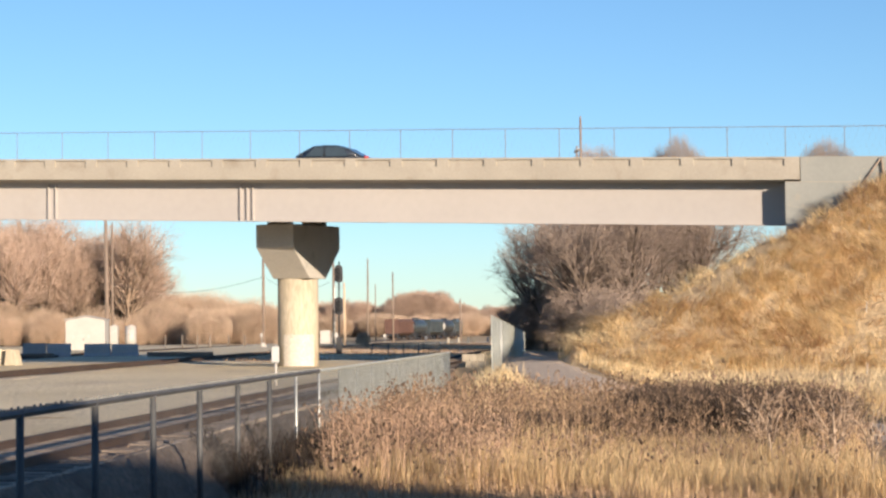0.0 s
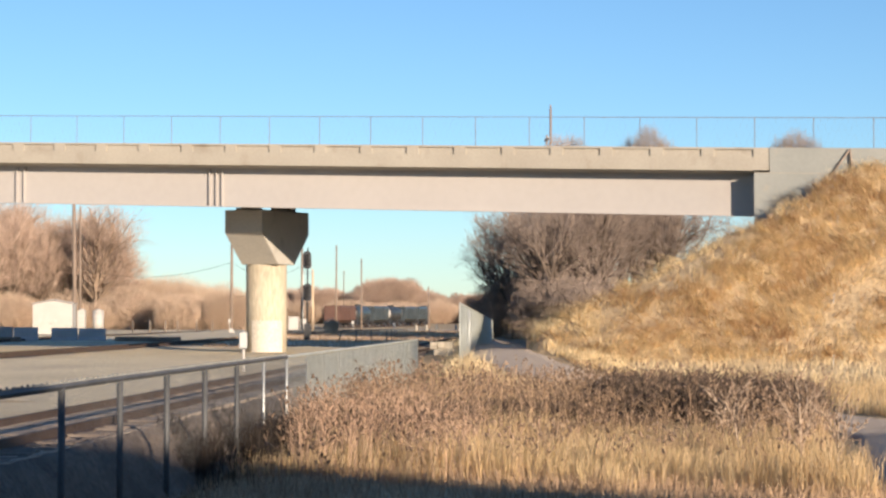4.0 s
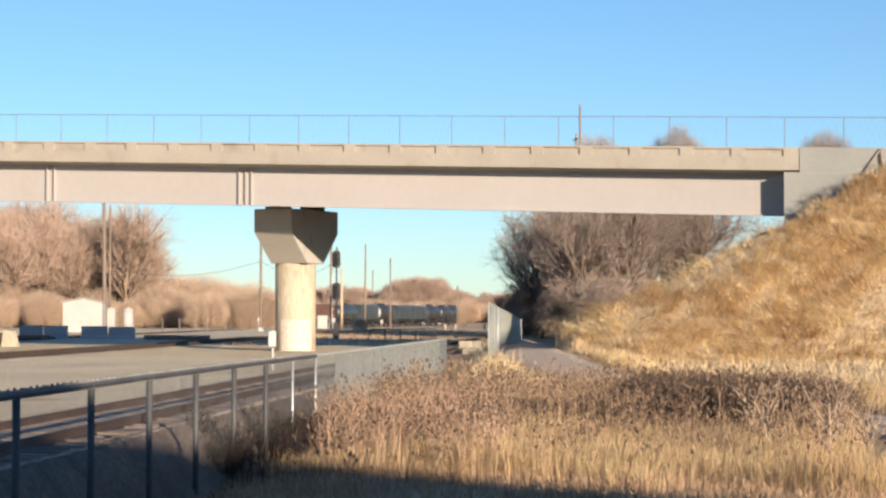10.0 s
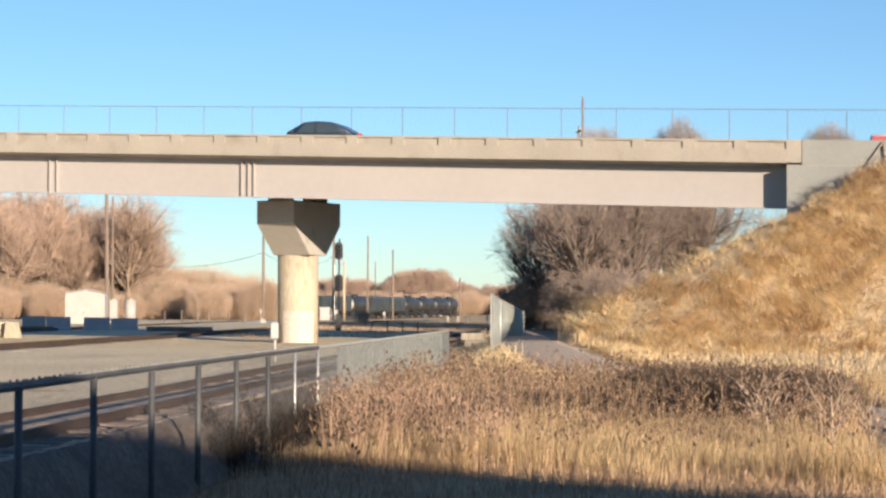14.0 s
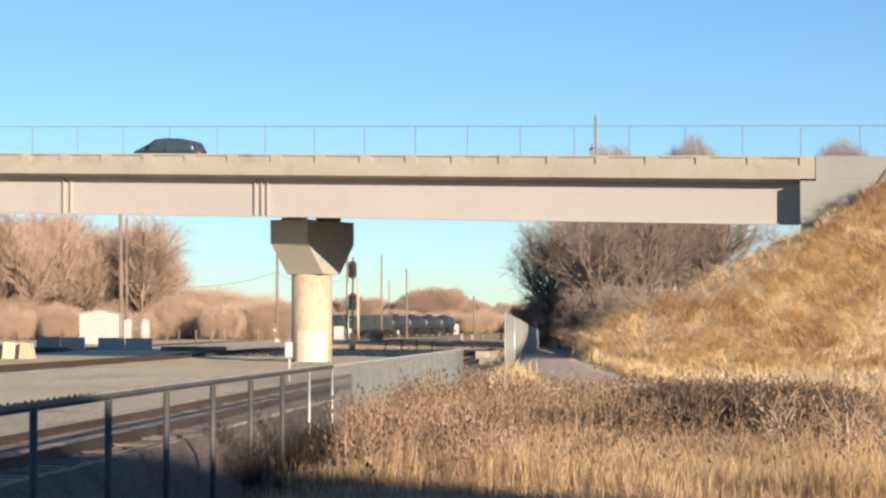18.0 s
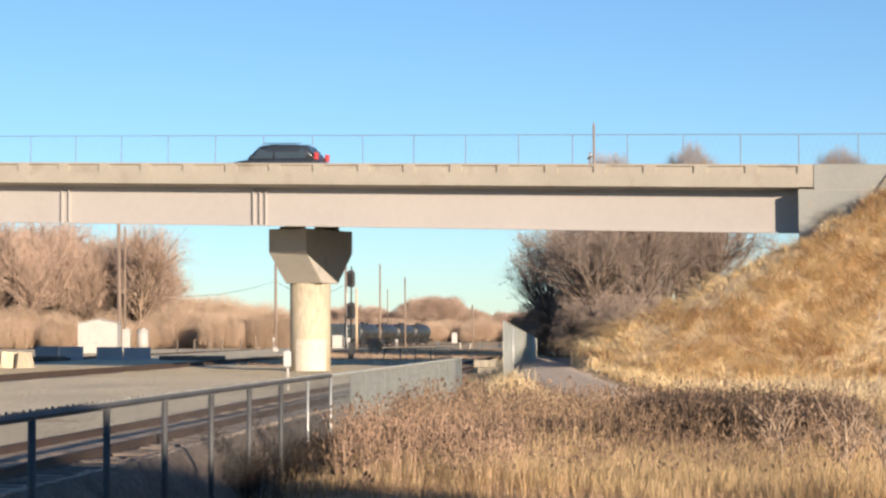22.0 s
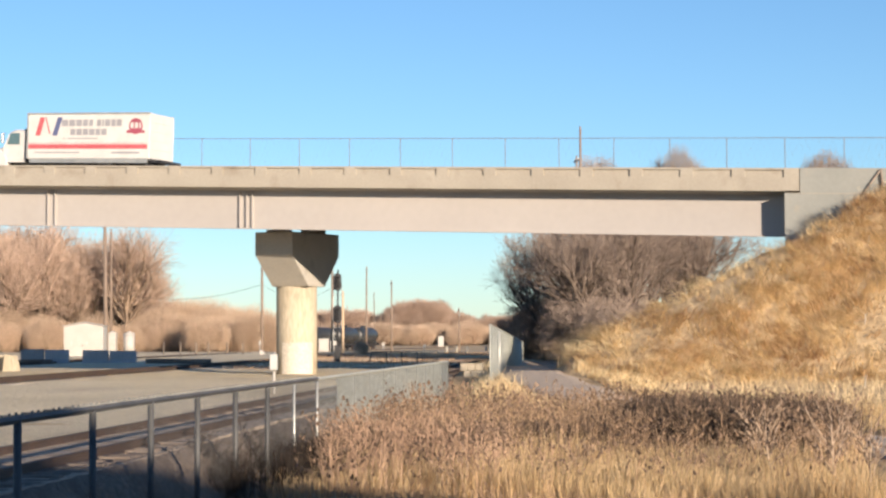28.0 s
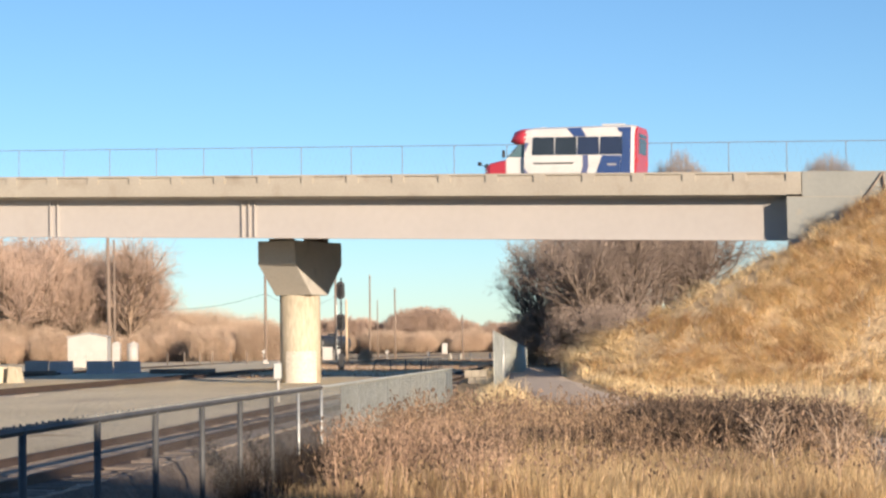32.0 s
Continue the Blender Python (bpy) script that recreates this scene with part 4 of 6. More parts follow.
def blades(p, h, lean, width, rng, curve=0.6):
    """Bent grass blades from roots p: a wide lower quad and a narrow upper one."""
    n = len(p)
    ang = rng.uniform(0, math.pi, n)
    side = np.stack([np.cos(ang), np.sin(ang), np.zeros(n)], 1) * (width / 2)[:, None]
    mid = p + np.stack([lean[:, 0] * 0.35, lean[:, 1] * 0.35, h * 0.58], 1)
    tip = p + np.stack([lean[:, 0], lean[:, 1], h * (1 - curve * 0.15)], 1)
    V = np.stack([p - side, p + side, mid - side * 0.8, mid + side * 0.8, tip - side * 0.15, tip + side * 0.15], 1).reshape(-1, 3)
    base = np.arange(n)[:, None] * 6
    F = np.concatenate([base + np.array([[0, 1, 3, 2]]), base + np.array([[2, 3, 5, 4]])], 0)
    return V, F


def stuff(name, me, material, label, cat):
    return tagged(part_mesh(name, me, material), label, cat, kind="stuff")


def grow(seed, height, trunk_r, levels, kids, spread, up, twig_r, first=0.28, droop=0.0, wide=1.0):
    """A bare tree: lists of thick limbs and of thin twigs, as sticks."""
    rng = np.random.default_rng(seed)
    limbs, twigs = [], []
    todo = [(np.zeros(3), np.array([0.03, 0.02, 1.0]), height * 0.45, trunk_r, 0)]
    while todo:
        p, d, L, r, lev = todo.pop()
        segs = 4 if lev < 2 else (3 if lev < levels else 2)
        q, dd = p.copy(), d / np.linalg.norm(d)
        pts = [q.copy()]
        for k in range(segs):
            dd = dd + rng.normal(0, 0.09 + 0.045 * lev, 3) + np.array([0, 0, up - droop * lev])* 0.12
            dd /= np.linalg.norm(dd)
            q = q + dd * L / segs
            pts.append(q.copy())
        rs = np.linspace(r, r * (0.62 if lev < levels else 0.35), segs + 1)
        out = limbs if r > 0.05 else twigs
        for k in range(segs):
            out.append((pts[k], pts[k + 1], max(rs[k], twig_r), max(rs[k + 1], twig_r * 0.7)))
        if lev < levels:
            n = kids[lev]
            for k in range(n):
                f = first + (1 - first) * (k + rng.uniform(0, 1)) / n if lev else 0.35 + 0.65 * (k + rng.uniform(0, 0.8)) / n
                i = min(int(f * segs), segs - 1)
                base = pts[i] + (pts[i + 1] - pts[i]) * (f * segs - i)
                ax = rng.normal(0, 1, 3)
                ax -= dd * ax.dot(dd)
                ax /= np.linalg.norm(ax)
                sp = spread * rng.uniform(0.6, 1.25)
                nd = dd * math.cos(sp) + ax * math.sin(sp)
                nd[:2] *= wide
                todo.append((base, nd, L * rng.uniform(0.5, 0.8) * (1.15 - 0.35 * f), r * (0.62 if lev == 0 else 0.55) * (1.1 - 0.4 * f), lev + 1))
    top = max(max(s[1][2] for s in limbs + twigs), 0.1)
    f = height / top
    fix = lambda lst: [(a * f, b * f, ra, rb) for a, b, ra, rb in lst]
    return fix(limbs), fix(twigs)


def tree_mesh(name, lst):
    a = np.array([s[0] for s in lst])
    b = np.array([s[1] for s in lst])
    V, F = sticks(a, b, np.array([s[2] for s in lst]), np.array([s[3] for s in lst]))
    return mesh_np(name, V, F)


def tree_kind(name, label, cat, group, twig_m, bark="bark", **kw):
    limbs, twigs = grow(**kw)
    t = thing(name, label, cat, group)
    part_mesh("trunk", tree_mesh("trunk", limbs), M[bark], t)
    part_mesh("crown", tree_mesh("crown", twigs), twig_m, t)
    t.location = (0, 900, -60)
    return t, len(limbs) + len(twigs)


def plant(src, x, y, size, turn, sink=0.1, wide=1.0):
    t = copy_thing(src, Matrix.Translation((x, y, gz(x, y) - sink)) @ pose(0, 0, 0, 0, 0, turn))
    t.scale = (size * wide, size * wide, size)
    return t


def discard(t):
    for o in (*t.children_recursive, t):
        bpy.data.objects.remove(o)


def dome_kind(name, label, cat, group, twig_m, seed, height, radius, count, length, twig_r, trunk_r, foot=0.45):
    """A rounded bush or tree: a trunk, limbs that fan out, and fine twigs that fill an uneven dome."""
    r = np.random.default_rng(seed)
    u = r.normal(0, 1, (count, 3))
    u[:, 2] = np.where(u[:, 2] < -0.35, -u[:, 2] * 0.5, u[:, 2])
    u /= np.linalg.norm(u, axis=1, keepdims=True)
    lobes = r.normal(0, 1, (9, 3))
    lobes[:, 2] = np.abs(lobes[:, 2])
    lobes /= np.linalg.norm(lobes, axis=1, keepdims=True)
    near = np.max(u @ lobes.T, axis=1)
    size = np.array([radius, radius, height * (1 - foot)])
    rad = (0.60 + 0.40 * np.clip((near - 0.62) / 0.38, 0, 1)) * r.uniform(0.35, 1.06, count) ** 0.5
    mid = np.array([0, 0, height * foot])
    b = mid + u * size * rad[:, None]
    way = u * 0.65 + np.array([0, 0, 0.65]) + r.normal(0, 0.38, (count, 3))
    way /= np.linalg.norm(way, axis=1, keepdims=True)
    ln = length * r.uniform(0.5, 1.2, count)
    a = b - way * ln[:, None]
    k = b[:, 2] > 0.1
    a, b = a[k], b[k]
    bend = (a + b) / 2 + r.normal(0, 0.06 * length, a.shape)
    V, F = sticks(np.concatenate([a, bend]), np.concatenate([bend, b]), np.concatenate([np.full(len(a), twig_r), np.full(len(a), twig_r * 0.8)]), np.concatenate([np.full(len(a), twig_r * 0.8), np.full(len(a), twig_r * 0.45)]))
    t = thing(name, label, cat, group)
    limbs = [(np.zeros(3), np.array([0.1, 0.05, height * 0.3]), trunk_r, trunk_r * 0.75)]
    for i in range(34):
        tip = mid + u[i] * size * 0.72
        knee = np.array([tip[0] * 0.4, tip[1] * 0.4, height * 0.2 + tip[2] * 0.35])
        limbs += [(limbs[0][1] * r.uniform(0.3, 1), knee, trunk_r * 0.45, trunk_r * 0.3), (knee, tip, trunk_r * 0.3, twig_r * 1.2)]
    part_mesh("trunk", tree_mesh("trunk", limbs), M["bark"], t)
    part_mesh("crown", mesh_np("crown", V, F), twig_m, t)
    t.location = (0, 900, -60)
    return t


rnd = random.Random(7)
G1 = "bare trees behind the yard"
kinds = []
for sd, lab in ((11, "tall bare brown cottonwood tree with a dense twiggy crown"), (12, "tall bare brown tree with upright limbs"), (13, "broad bare brown tree with a rounded crown")):
    kinds.append(tree_kind("bare_tree", lab, "tree", G1, M["twig"], seed=sd, height=19, trunk_r=0.30, levels=4, kids=(13, 8, 6, 5), spread=0.50, up=0.55, twig_r=0.013, first=0.06)[0])
wood = []
for sd, lab in ((14, "bare reddish tree with a rounded crown in the far woods"), (15, "bare brown tree with a broad crown in the far woods"), (16, "bare tree with a lobed crown in the far woods")):
    wood.append(dome_kind("far_tree", lab, "tree", "far woods beyond the tracks", M["twig"], sd, 16.5, 6.2, 5200, 2.0, 0.032, 0.30))
low = []
for sd in (21, 22, 23):
    low.append(dome_kind("bare_bush", "low rounded thicket of bare tan branches", "bush", "bare thickets behind the yard", M["twig_gold"], sd, 7.5, 4.2, 4600, 1.9, 0.012, 0.12, 0.36))
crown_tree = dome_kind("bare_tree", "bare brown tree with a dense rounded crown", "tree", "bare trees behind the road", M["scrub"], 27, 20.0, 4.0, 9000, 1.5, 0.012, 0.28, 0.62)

# tall trees left of the bridge pier
for x, z, s in ((-60, 300, 1.15), (-22, 305, 1.2), (8, 318, 1.2), (34, 300, 1.1), (62, 322, 1.25), (88, 306, 1.2), (118, 318, 1.05), (142, 308, 0.95), (172, 316, 1.1), (205, 322, 1.2), (230, 308, 1.15), (250, 318, 1.0), (268, 325, 0.9), (20, 345, 1.3), (70, 350, 1.3), (110, 345, 1.2), (160, 350, 1.15), (215, 350, 1.15), (-100, 310, 1.2), (-140, 305, 1.1), (-5, 335, 1.2), (48, 335, 1.2), (100, 332, 1.15), (130, 335, 1.1), (185, 335, 1.1), (240, 335, 1.1), (-40, 330, 1.25), (-80, 330, 1.25)):
    p = spot(x, 555, z)
    plant(rnd.choice(kinds), p.x, p.y, s * 1.06, rnd.uniform(0, 360), 1.6)
# thickets at their feet and along the yard's far edge
for k in range(34):
    x = -90 + k * 17 + rnd.uniform(-5, 5)
    z = rnd.uniform(285, 325)
    p = spot(x, 555, z)
    f = 0.85 if x < 280 else (0.95 if x < 430 else 0.8)
    plant(rnd.choice(low), p.x, p.y, f * rnd.uniform(0.7, 1.3), rnd.uniform(0, 360), 0.5, rnd.uniform(0.9, 1.4))
for x, z, s in ((300, 315, 1.0), (330, 320, 1.12), (352, 325, 1.15), (378, 318, 1.12), (402, 322, 1.0), (428, 330, 0.95), (452, 335, 1.05), (488, 332, 0.9), (292, 298, 0.85), (308, 300, 0.9), (318, 296, 0.8), (12, 296, 0.9), (50, 298, 0.85)):
    p = spot(x, 555, z)
    plant(rnd.choice(low), p.x, p.y, s * 1.26, rnd.uniform(0, 360), 1.0, 1.15)
# a second row of thickets that closes the gaps
for k in range(22):
    p = spot(-80 + k * 26 + rnd.uniform(-8, 8), 555, rnd.uniform(334, 352))
    plant(rnd.choice(low), p.x, p.y, rnd.uniform(0.85, 1.15), rnd.uniform(0, 360), 1.0, 1.6)
# far woods right of the pier
for k in range(46):
    x = 560 + k * 9.2 + rnd.uniform(-4, 4)
    dome = 10.4 + 4.2 * math.exp(-((x - 757) / 48) ** 2) + 2.0 * math.exp(-((x - 630) / 35) ** 2) - 1.2 * math.exp(-((x - 850) / 40) ** 2)
    z = rnd.uniform(600, 660)
    p = spot(x, 555, z)
    plant(rnd.choice(wood), p.x, p.y, dome / 15.6 * rnd.uniform(0.85, 1.12), rnd.uniform(0, 360), 0.3, 1.45)
for k in range(40):
    x = 555 + k * 10.5 + rnd.uniform(-4, 4)
    p = spot(x, 555, rnd.uniform(560, 590))
    plant(rnd.choice(low), p.x, p.y, rnd.uniform(0.6, 1.1), rnd.uniform(0, 360), 0.3, rnd.uniform(1.3, 2.1))
# a pale shrub near the railing
p = spot(650, 555, 196)
plant(low[0], p.x, p.y, 0.24, 40, 0.15, 0.9)

# dark trees beside the path
dark = []
for sd in (31, 33, 36):
    dark.append(tree_kind("dark_tree", "dark bare tree with fine drooping twigs beside the path", "tree", "dark trees by the path", M["twig_dark"], "bark_dark", seed=sd, height=15.5, trunk_r=0.24, levels=5, kids=(9, 6, 5, 4, 3), spread=0.52, up=0.75, twig_r=0.0085, droop=0.10, first=0.10)[0])
for x, z, s, tn in ((972, 150, 0.80, 20), (1000, 140, 0.74, 60), (1030, 152, 0.92, 140), (1060, 136, 0.84, 250), (1090, 146, 0.92, 75), (1118, 156, 0.96, 100), (1140, 138, 0.90, 15), (1165, 150, 0.94, 310), (1196, 160, 0.98, 45), (1222, 152, 0.94, 95), (1048, 162, 0.94, 300), (1418, 168, 0.80, 10)):
    p = spot(x, 555, z)
    plant(dark[int(x) % 3], p.x, p.y, s, tn, 1.2)
# crowns that stand up behind the road
for x, z, s, tn in ((1052, 186, 0.985, 20), (1080, 192, 1.01, 140), (1188, 188, 0.99, 70), (1212, 184, 1.02, 250), (1240, 192, 0.99, 10), (1452, 186, 0.98, 310), (1478, 190, 1.03, 45), (1500, 187, 0.98, 190)):
    p = spot(x, 555, z)
    plant(crown_tree, p.x, p.y, s, tn, 0.6, 0.7)
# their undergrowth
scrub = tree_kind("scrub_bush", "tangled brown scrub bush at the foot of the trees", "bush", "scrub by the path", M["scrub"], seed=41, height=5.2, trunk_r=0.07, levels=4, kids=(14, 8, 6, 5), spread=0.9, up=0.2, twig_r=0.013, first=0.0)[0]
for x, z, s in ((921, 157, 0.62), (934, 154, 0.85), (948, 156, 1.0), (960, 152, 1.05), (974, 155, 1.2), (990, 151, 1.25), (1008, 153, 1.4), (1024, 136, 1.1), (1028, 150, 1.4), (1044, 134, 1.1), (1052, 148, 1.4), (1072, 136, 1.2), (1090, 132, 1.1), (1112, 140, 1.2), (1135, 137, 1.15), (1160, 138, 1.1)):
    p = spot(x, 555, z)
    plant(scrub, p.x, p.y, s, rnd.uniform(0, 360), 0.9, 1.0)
for t in kinds + wood + low + dark + [scrub, crown_tree]:
    discard(t)


# ---- grass and weeds ----
rng = np.random.default_rng(5)


def patch(n, x0, x1, y0, y1, keep=None, dense=True):
    """Root points with more in front, where things are seen nearer."""
    y = y0 + (y1 - y0) * rng.random(n) ** (1.25 if dense else 1.0)
    x = x0 + (x1 - x0) * rng.random(n)
    k = np.ones(n, bool) if keep is None else keep(x, y)
    x, y = x[k], y[k]
    return x, y


def in_weeds(x, y):
    q = 0.996 * x - 0.0889 * y
    return (q > -6.2) & (path_gap(x, y) > 1.8) & (x < 26)


def on_slope(x, y):
    c, sn = math.cos(TH), math.sin(TH)
    s, d = x * c - (y - 90) * sn, x * sn + (y - 90) * c
    base = -0.25 + 1.52 * smooth((0.0889 * x + 0.996 * y - 46) / 40)
    return (ground(x, y, False) > base + 0.12) & (path_gap(x, y) > 1.85) & ~((d > -0.1) & (s > S_AB)) & (s < 60)


# straw on the embankment, combed downhill in overlapping tufts
def slope_tufts(n_tuft, per, material, name, label, hgt, salt, where=0.0, ridge=False):
    r = np.random.default_rng(salt)
    x, y = 2 + 46 * r.random(n_tuft), 44 + 62 * r.random(n_tuft)
    k = on_slope(x, y)
    clump = 0.8 * wave(x, y, 0.45, salt) + 0.9 * wave(x, y, 1.25, salt + 2)
    k &= clump > r.normal(where, 0.35, n_tuft)
    x, y = x[k], y[k]
    e = 0.4
    gx = (ground(x + e, y, False) - ground(x - e, y, False)) / (2 * e)
    gy = (ground(x, y + e, False) - ground(x, y - e, False)) / (2 * e)
    lit = (0.699 * -gx + 1.304 * gy + 0.3 > 0.05) | (path_gap(x, y) < 3.5)
    x, y, gx, gy = x[lit], y[lit], gx[lit], gy[lit]
    if ridge:
        near = ground(x - 0.9, y + 0.4, False) < ground(x, y, False) - 0.28
        x, y, gx, gy = x[near], y[near], gx[near] * 0.2, gy[near] * 0.2
    swirl = 0.9 * wave(x, y, 0.6, salt + 5)
    big = r.uniform(0.6, 1.5, len(x))
    rep_ = lambda v: np.repeat(v, per)
    x, y, gx, gy, swirl, big = rep_(x), rep_(y), rep_(gx), rep_(gy), rep_(swirl), rep_(big)
    n = len(x)
    x, y = x + r.normal(0, 0.13, n) * big, y + r.normal(0, 0.13, n) * big
    h = hgt * big * r.uniform(0.5, 1.1, n)
    lean = np.stack([-gx * 2.2 + swirl - 0.15 + r.normal(0, 0.28, n), -gy * 2.2 + r.normal(0, 0.28, n)], 1) * h[:, None]
    p = np.stack([x, y, ground(x, y) - 0.03], 1)
    V, F = blades(p, h * 0.66, lean, r.uniform(0.012, 0.026, n), r)
    return stuff(name, mesh_np(name, V, F), material, label, "grass")


slope_tufts(34000, 16, M["grass"], "embankment_grass", "golden dry grass combed down the embankment", 0.52, 3)
slope_tufts(34000, 16, M["grass_pale"], "embankment_straw", "pale bleached straw in tufts on the embankment", 0.55, 4, 0.1)
slope_tufts(22000, 12, M["grass_red"], "embankment_russet", "russet dry weeds among the embankment grass", 0.42, 9, 0.2)
slope_tufts(22000, 12, M["grass_pale"], "ridge_grass", "tall pale grass along the embankment's shoulder", 0.7, 14, 0.0, True)

# tall tufts standing at the slope's foot beside the path
clumps = []
for x, y, hh, n in ((4.95, 76.4, 0.85, 70), (5.35, 74.2, 0.5, 60), (5.9, 72.5, 0.55, 60), (1.9, 68.5, 0.75, 260), (1.4, 67.0, 0.6, 200), (2.3, 66.2, 0.55, 200), (6.6, 70.8, 0.6, 60)):
    r = np.random.default_rng(int(x * 100))
    px, py = x + r.normal(0, 0.10 + 0.001 * n, n), y + r.normal(0, 0.10 + 0.001 * n, n)
    h = hh * r.uniform(0.5, 1.1, n)
    V, F = blades(np.stack([px, py, ground(px, py) - 0.03], 1), h, r.normal(0, 0.22, (n, 2)) * h[:, None], r.uniform(0.012, 0.026, n), r)
    clumps.append((V, F + sum(len(v) for v, _ in clumps)))
stuff("grass_tufts", mesh_np("grass_tufts", np.concatenate([v for v, _ in clumps]), np.concatenate([f for _, f in clumps])), M["grass_pale"], "tall pale tufts of dry grass beside the path", "grass")

# short yellow grass in front of the weeds
for count, m, lab, tall in ((95000, "grass", "thin golden dry grass in front of the weeds", 0.9), (60000, "grass_tan", "tan dry grass standing in front of the weeds", 1.0)):
    # grass ends along the shade's edge, so the shaded strip stays darker
    x, y = patch(count, -6, 15, 30.0, 60, lambda x, y: in_weeds(x, y) & (y > 34.6 - 0.62 * np.clip(x, -1, 7) + 0.7 * wave(x, y, 1.3, 8.0)))
    k = wave(x, y, 1.1, 2.0 + tall) > rng.normal(-0.45, 0.6, len(x))
    x, y = x[k], y[k]
    n = len(x)
    h = tall * rng.uniform(0.35, 0.9, n) * (0.9 + 0.25 * wave(x, y, 0.7, 3.0))
    h = np.clip(h, 0.2, 1.05)
    lean = rng.normal(0, 0.2, (n, 2)) * h[:, None] + 0.05 * h[:, None]
    V, F = blades(np.stack([x, y, ground(x, y) - 0.03], 1), h, lean, rng.uniform(0.007, 0.017, n), rng)
    stuff("meadow_grass", mesh_np("meadow_grass", V, F), M[m], lab, "grass")
# brown weeds fill that strip in place of grass, to deepen its shade
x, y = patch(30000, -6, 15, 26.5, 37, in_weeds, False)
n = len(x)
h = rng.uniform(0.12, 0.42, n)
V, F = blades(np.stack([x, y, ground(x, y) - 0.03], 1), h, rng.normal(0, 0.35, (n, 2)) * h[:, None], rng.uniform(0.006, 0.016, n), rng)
stuff("low_weeds", mesh_np("low_weeds", V, F), M["weed"], "low brown weeds added to darken the meadow's shaded near strip", "weeds")
x, y = patch(42000, -6, 20, 44, 100, lambda x, y: in_weeds(x, y) & (ground(x, y, False) < 1.5), False)
n = len(x)
h = rng.uniform(0.15, 0.5, n)
lean = rng.normal(0, 0.25, (n, 2)) * h[:, None]
V, F = blades(np.stack([x, y, ground(x, y) - 0.03], 1), h, lean, rng.uniform(0.01, 0.024, n), rng)
stuff("verge_grass", mesh_np("verge_grass", V, F), M["grass_pale"], "pale dry grass along the verges of the path", "grass")


# tall brown weeds with seed heads
def weeds(n, keep, y0, y1, hmin, hmax, salt, name, label, x0=-5, x1=15, twigs=5, bloom=0.6, m="weed"):
    r = np.random.default_rng(salt)
    x, y = x0 + (x1 - x0) * r.random(n), y0 + (y1 - y0) * r.random(n)
    k = keep(x, y) & (wave(x, y, 0.8, salt) > r.normal(-0.15, 0.5, n))
    x, y = x[k], y[k]
    n = len(x)
    z = ground(x, y) - 0.05
    h = r.uniform(hmin, hmax, n) * (1 + 0.12 * wave(x, y, 0.45, salt + 1))
    p = np.stack([x, y, z], 1)
    ln = r.normal(0, 0.11, (n, 2)) * h[:, None]
    top = p + np.stack([ln[:, 0], ln[:, 1], h], 1)
    A, Bq, RA, RB = [p], [top], [np.full(n, 0.0065)], [np.full(n, 0.003)]
    heads = []
    for j in range(twigs):
        f = r.uniform(0.5, 1.0, n)[:, None]
        a = p + (top - p) * f
        out = np.stack([r.normal(0, 0.13, n), r.normal(0, 0.13, n), r.uniform(0.08, 0.26, n)], 1)
        b = a + out
        A.append(a), Bq.append(b), RA.append(np.full(n, 0.0038)), RB.append(np.full(n, 0.002))
        heads.append(b)
    heads.append(top)
    if not bloom:
        heads = [top[:1]]
        bloom = 1.0
    V, F = sticks(np.concatenate(A), np.concatenate(Bq), np.concatenate(RA), np.concatenate(RB))
    stuff(name, mesh_np(name, V, F), M[m], label, "weeds")
    hp = np.concatenate(heads)
    hp = hp[r.random(len(hp)) < bloom]
    sz = r.uniform(0.016, 0.040, len(hp)) * r.uniform(0.7, 1.1, len(hp))
    dv = np.stack([r.normal(0, 0.4, len(hp)), r.normal(0, 0.4, len(hp)), np.ones(len(hp))], 1) * sz[:, None] * 1.3
    V, F = sticks(hp - dv * 0.6, hp + dv, sz, sz * 0.45)
    stuff("seed_heads", mesh_np("seed_heads", V, F), M["seed"], "small dark dry seed heads on the weeds", "weeds")


weeds(5600, lambda x, y: in_weeds(x, y) & (x * 0.996 - 0.0889 * y > -6.0), 43, 57, 0.65, 1.4, 51, "tall_weeds", "tall brown dead weeds in a loose stand", -4, 12)
weeds(1350, lambda x, y: in_weeds(x, y) & (x + 0.30 * (y - 36) < 2.2) & (x / y > -0.058), 34.5, 47, 0.7, 1.45, 53, "red_weeds", "tall reddish weed stalks crowding the fence", -3.6, 2.4, 6, 0.38, "weed_red")
weeds(1000, lambda x, y: in_weeds(x, y), 33, 46, 0.5, 0.95, 52, "loose_weeds", "scattered thin brown weeds among the grass", -4, 12, 4, 0.5)
weeds(260, lambda x, y: in_weeds(x, y) & (path_gap(x, y) < 4), 36, 48, 0.7, 1.4, 57, "edge_weeds", "straggling brown weeds beside the path", 6, 13)
# two stands whose dark stem colour paints in the shade among the weeds
weeds(6800, lambda x, y: in_weeds(x, y) & (((x - 7.3) / 2.8) ** 2 + ((y - 47.5) / 4.2) ** 2 < 1), 43, 52, 0.75, 1.4, 58, "dark_brush", "dense brown brush among the weeds, stems darkened for the shade inside", 3.5, 10, 9, 0.12, "brush")
weeds(4200, lambda x, y: in_weeds(x, y) & (((x - 3.2) / 3.4) ** 2 + ((y - 46.0) / 2.4) ** 2 < 1), 43, 49, 0.45, 0.95, 59, "low_brush", "low brush under the weeds, stems darkened for the shade there", -0.5, 7, 8, 0.08, "brush")
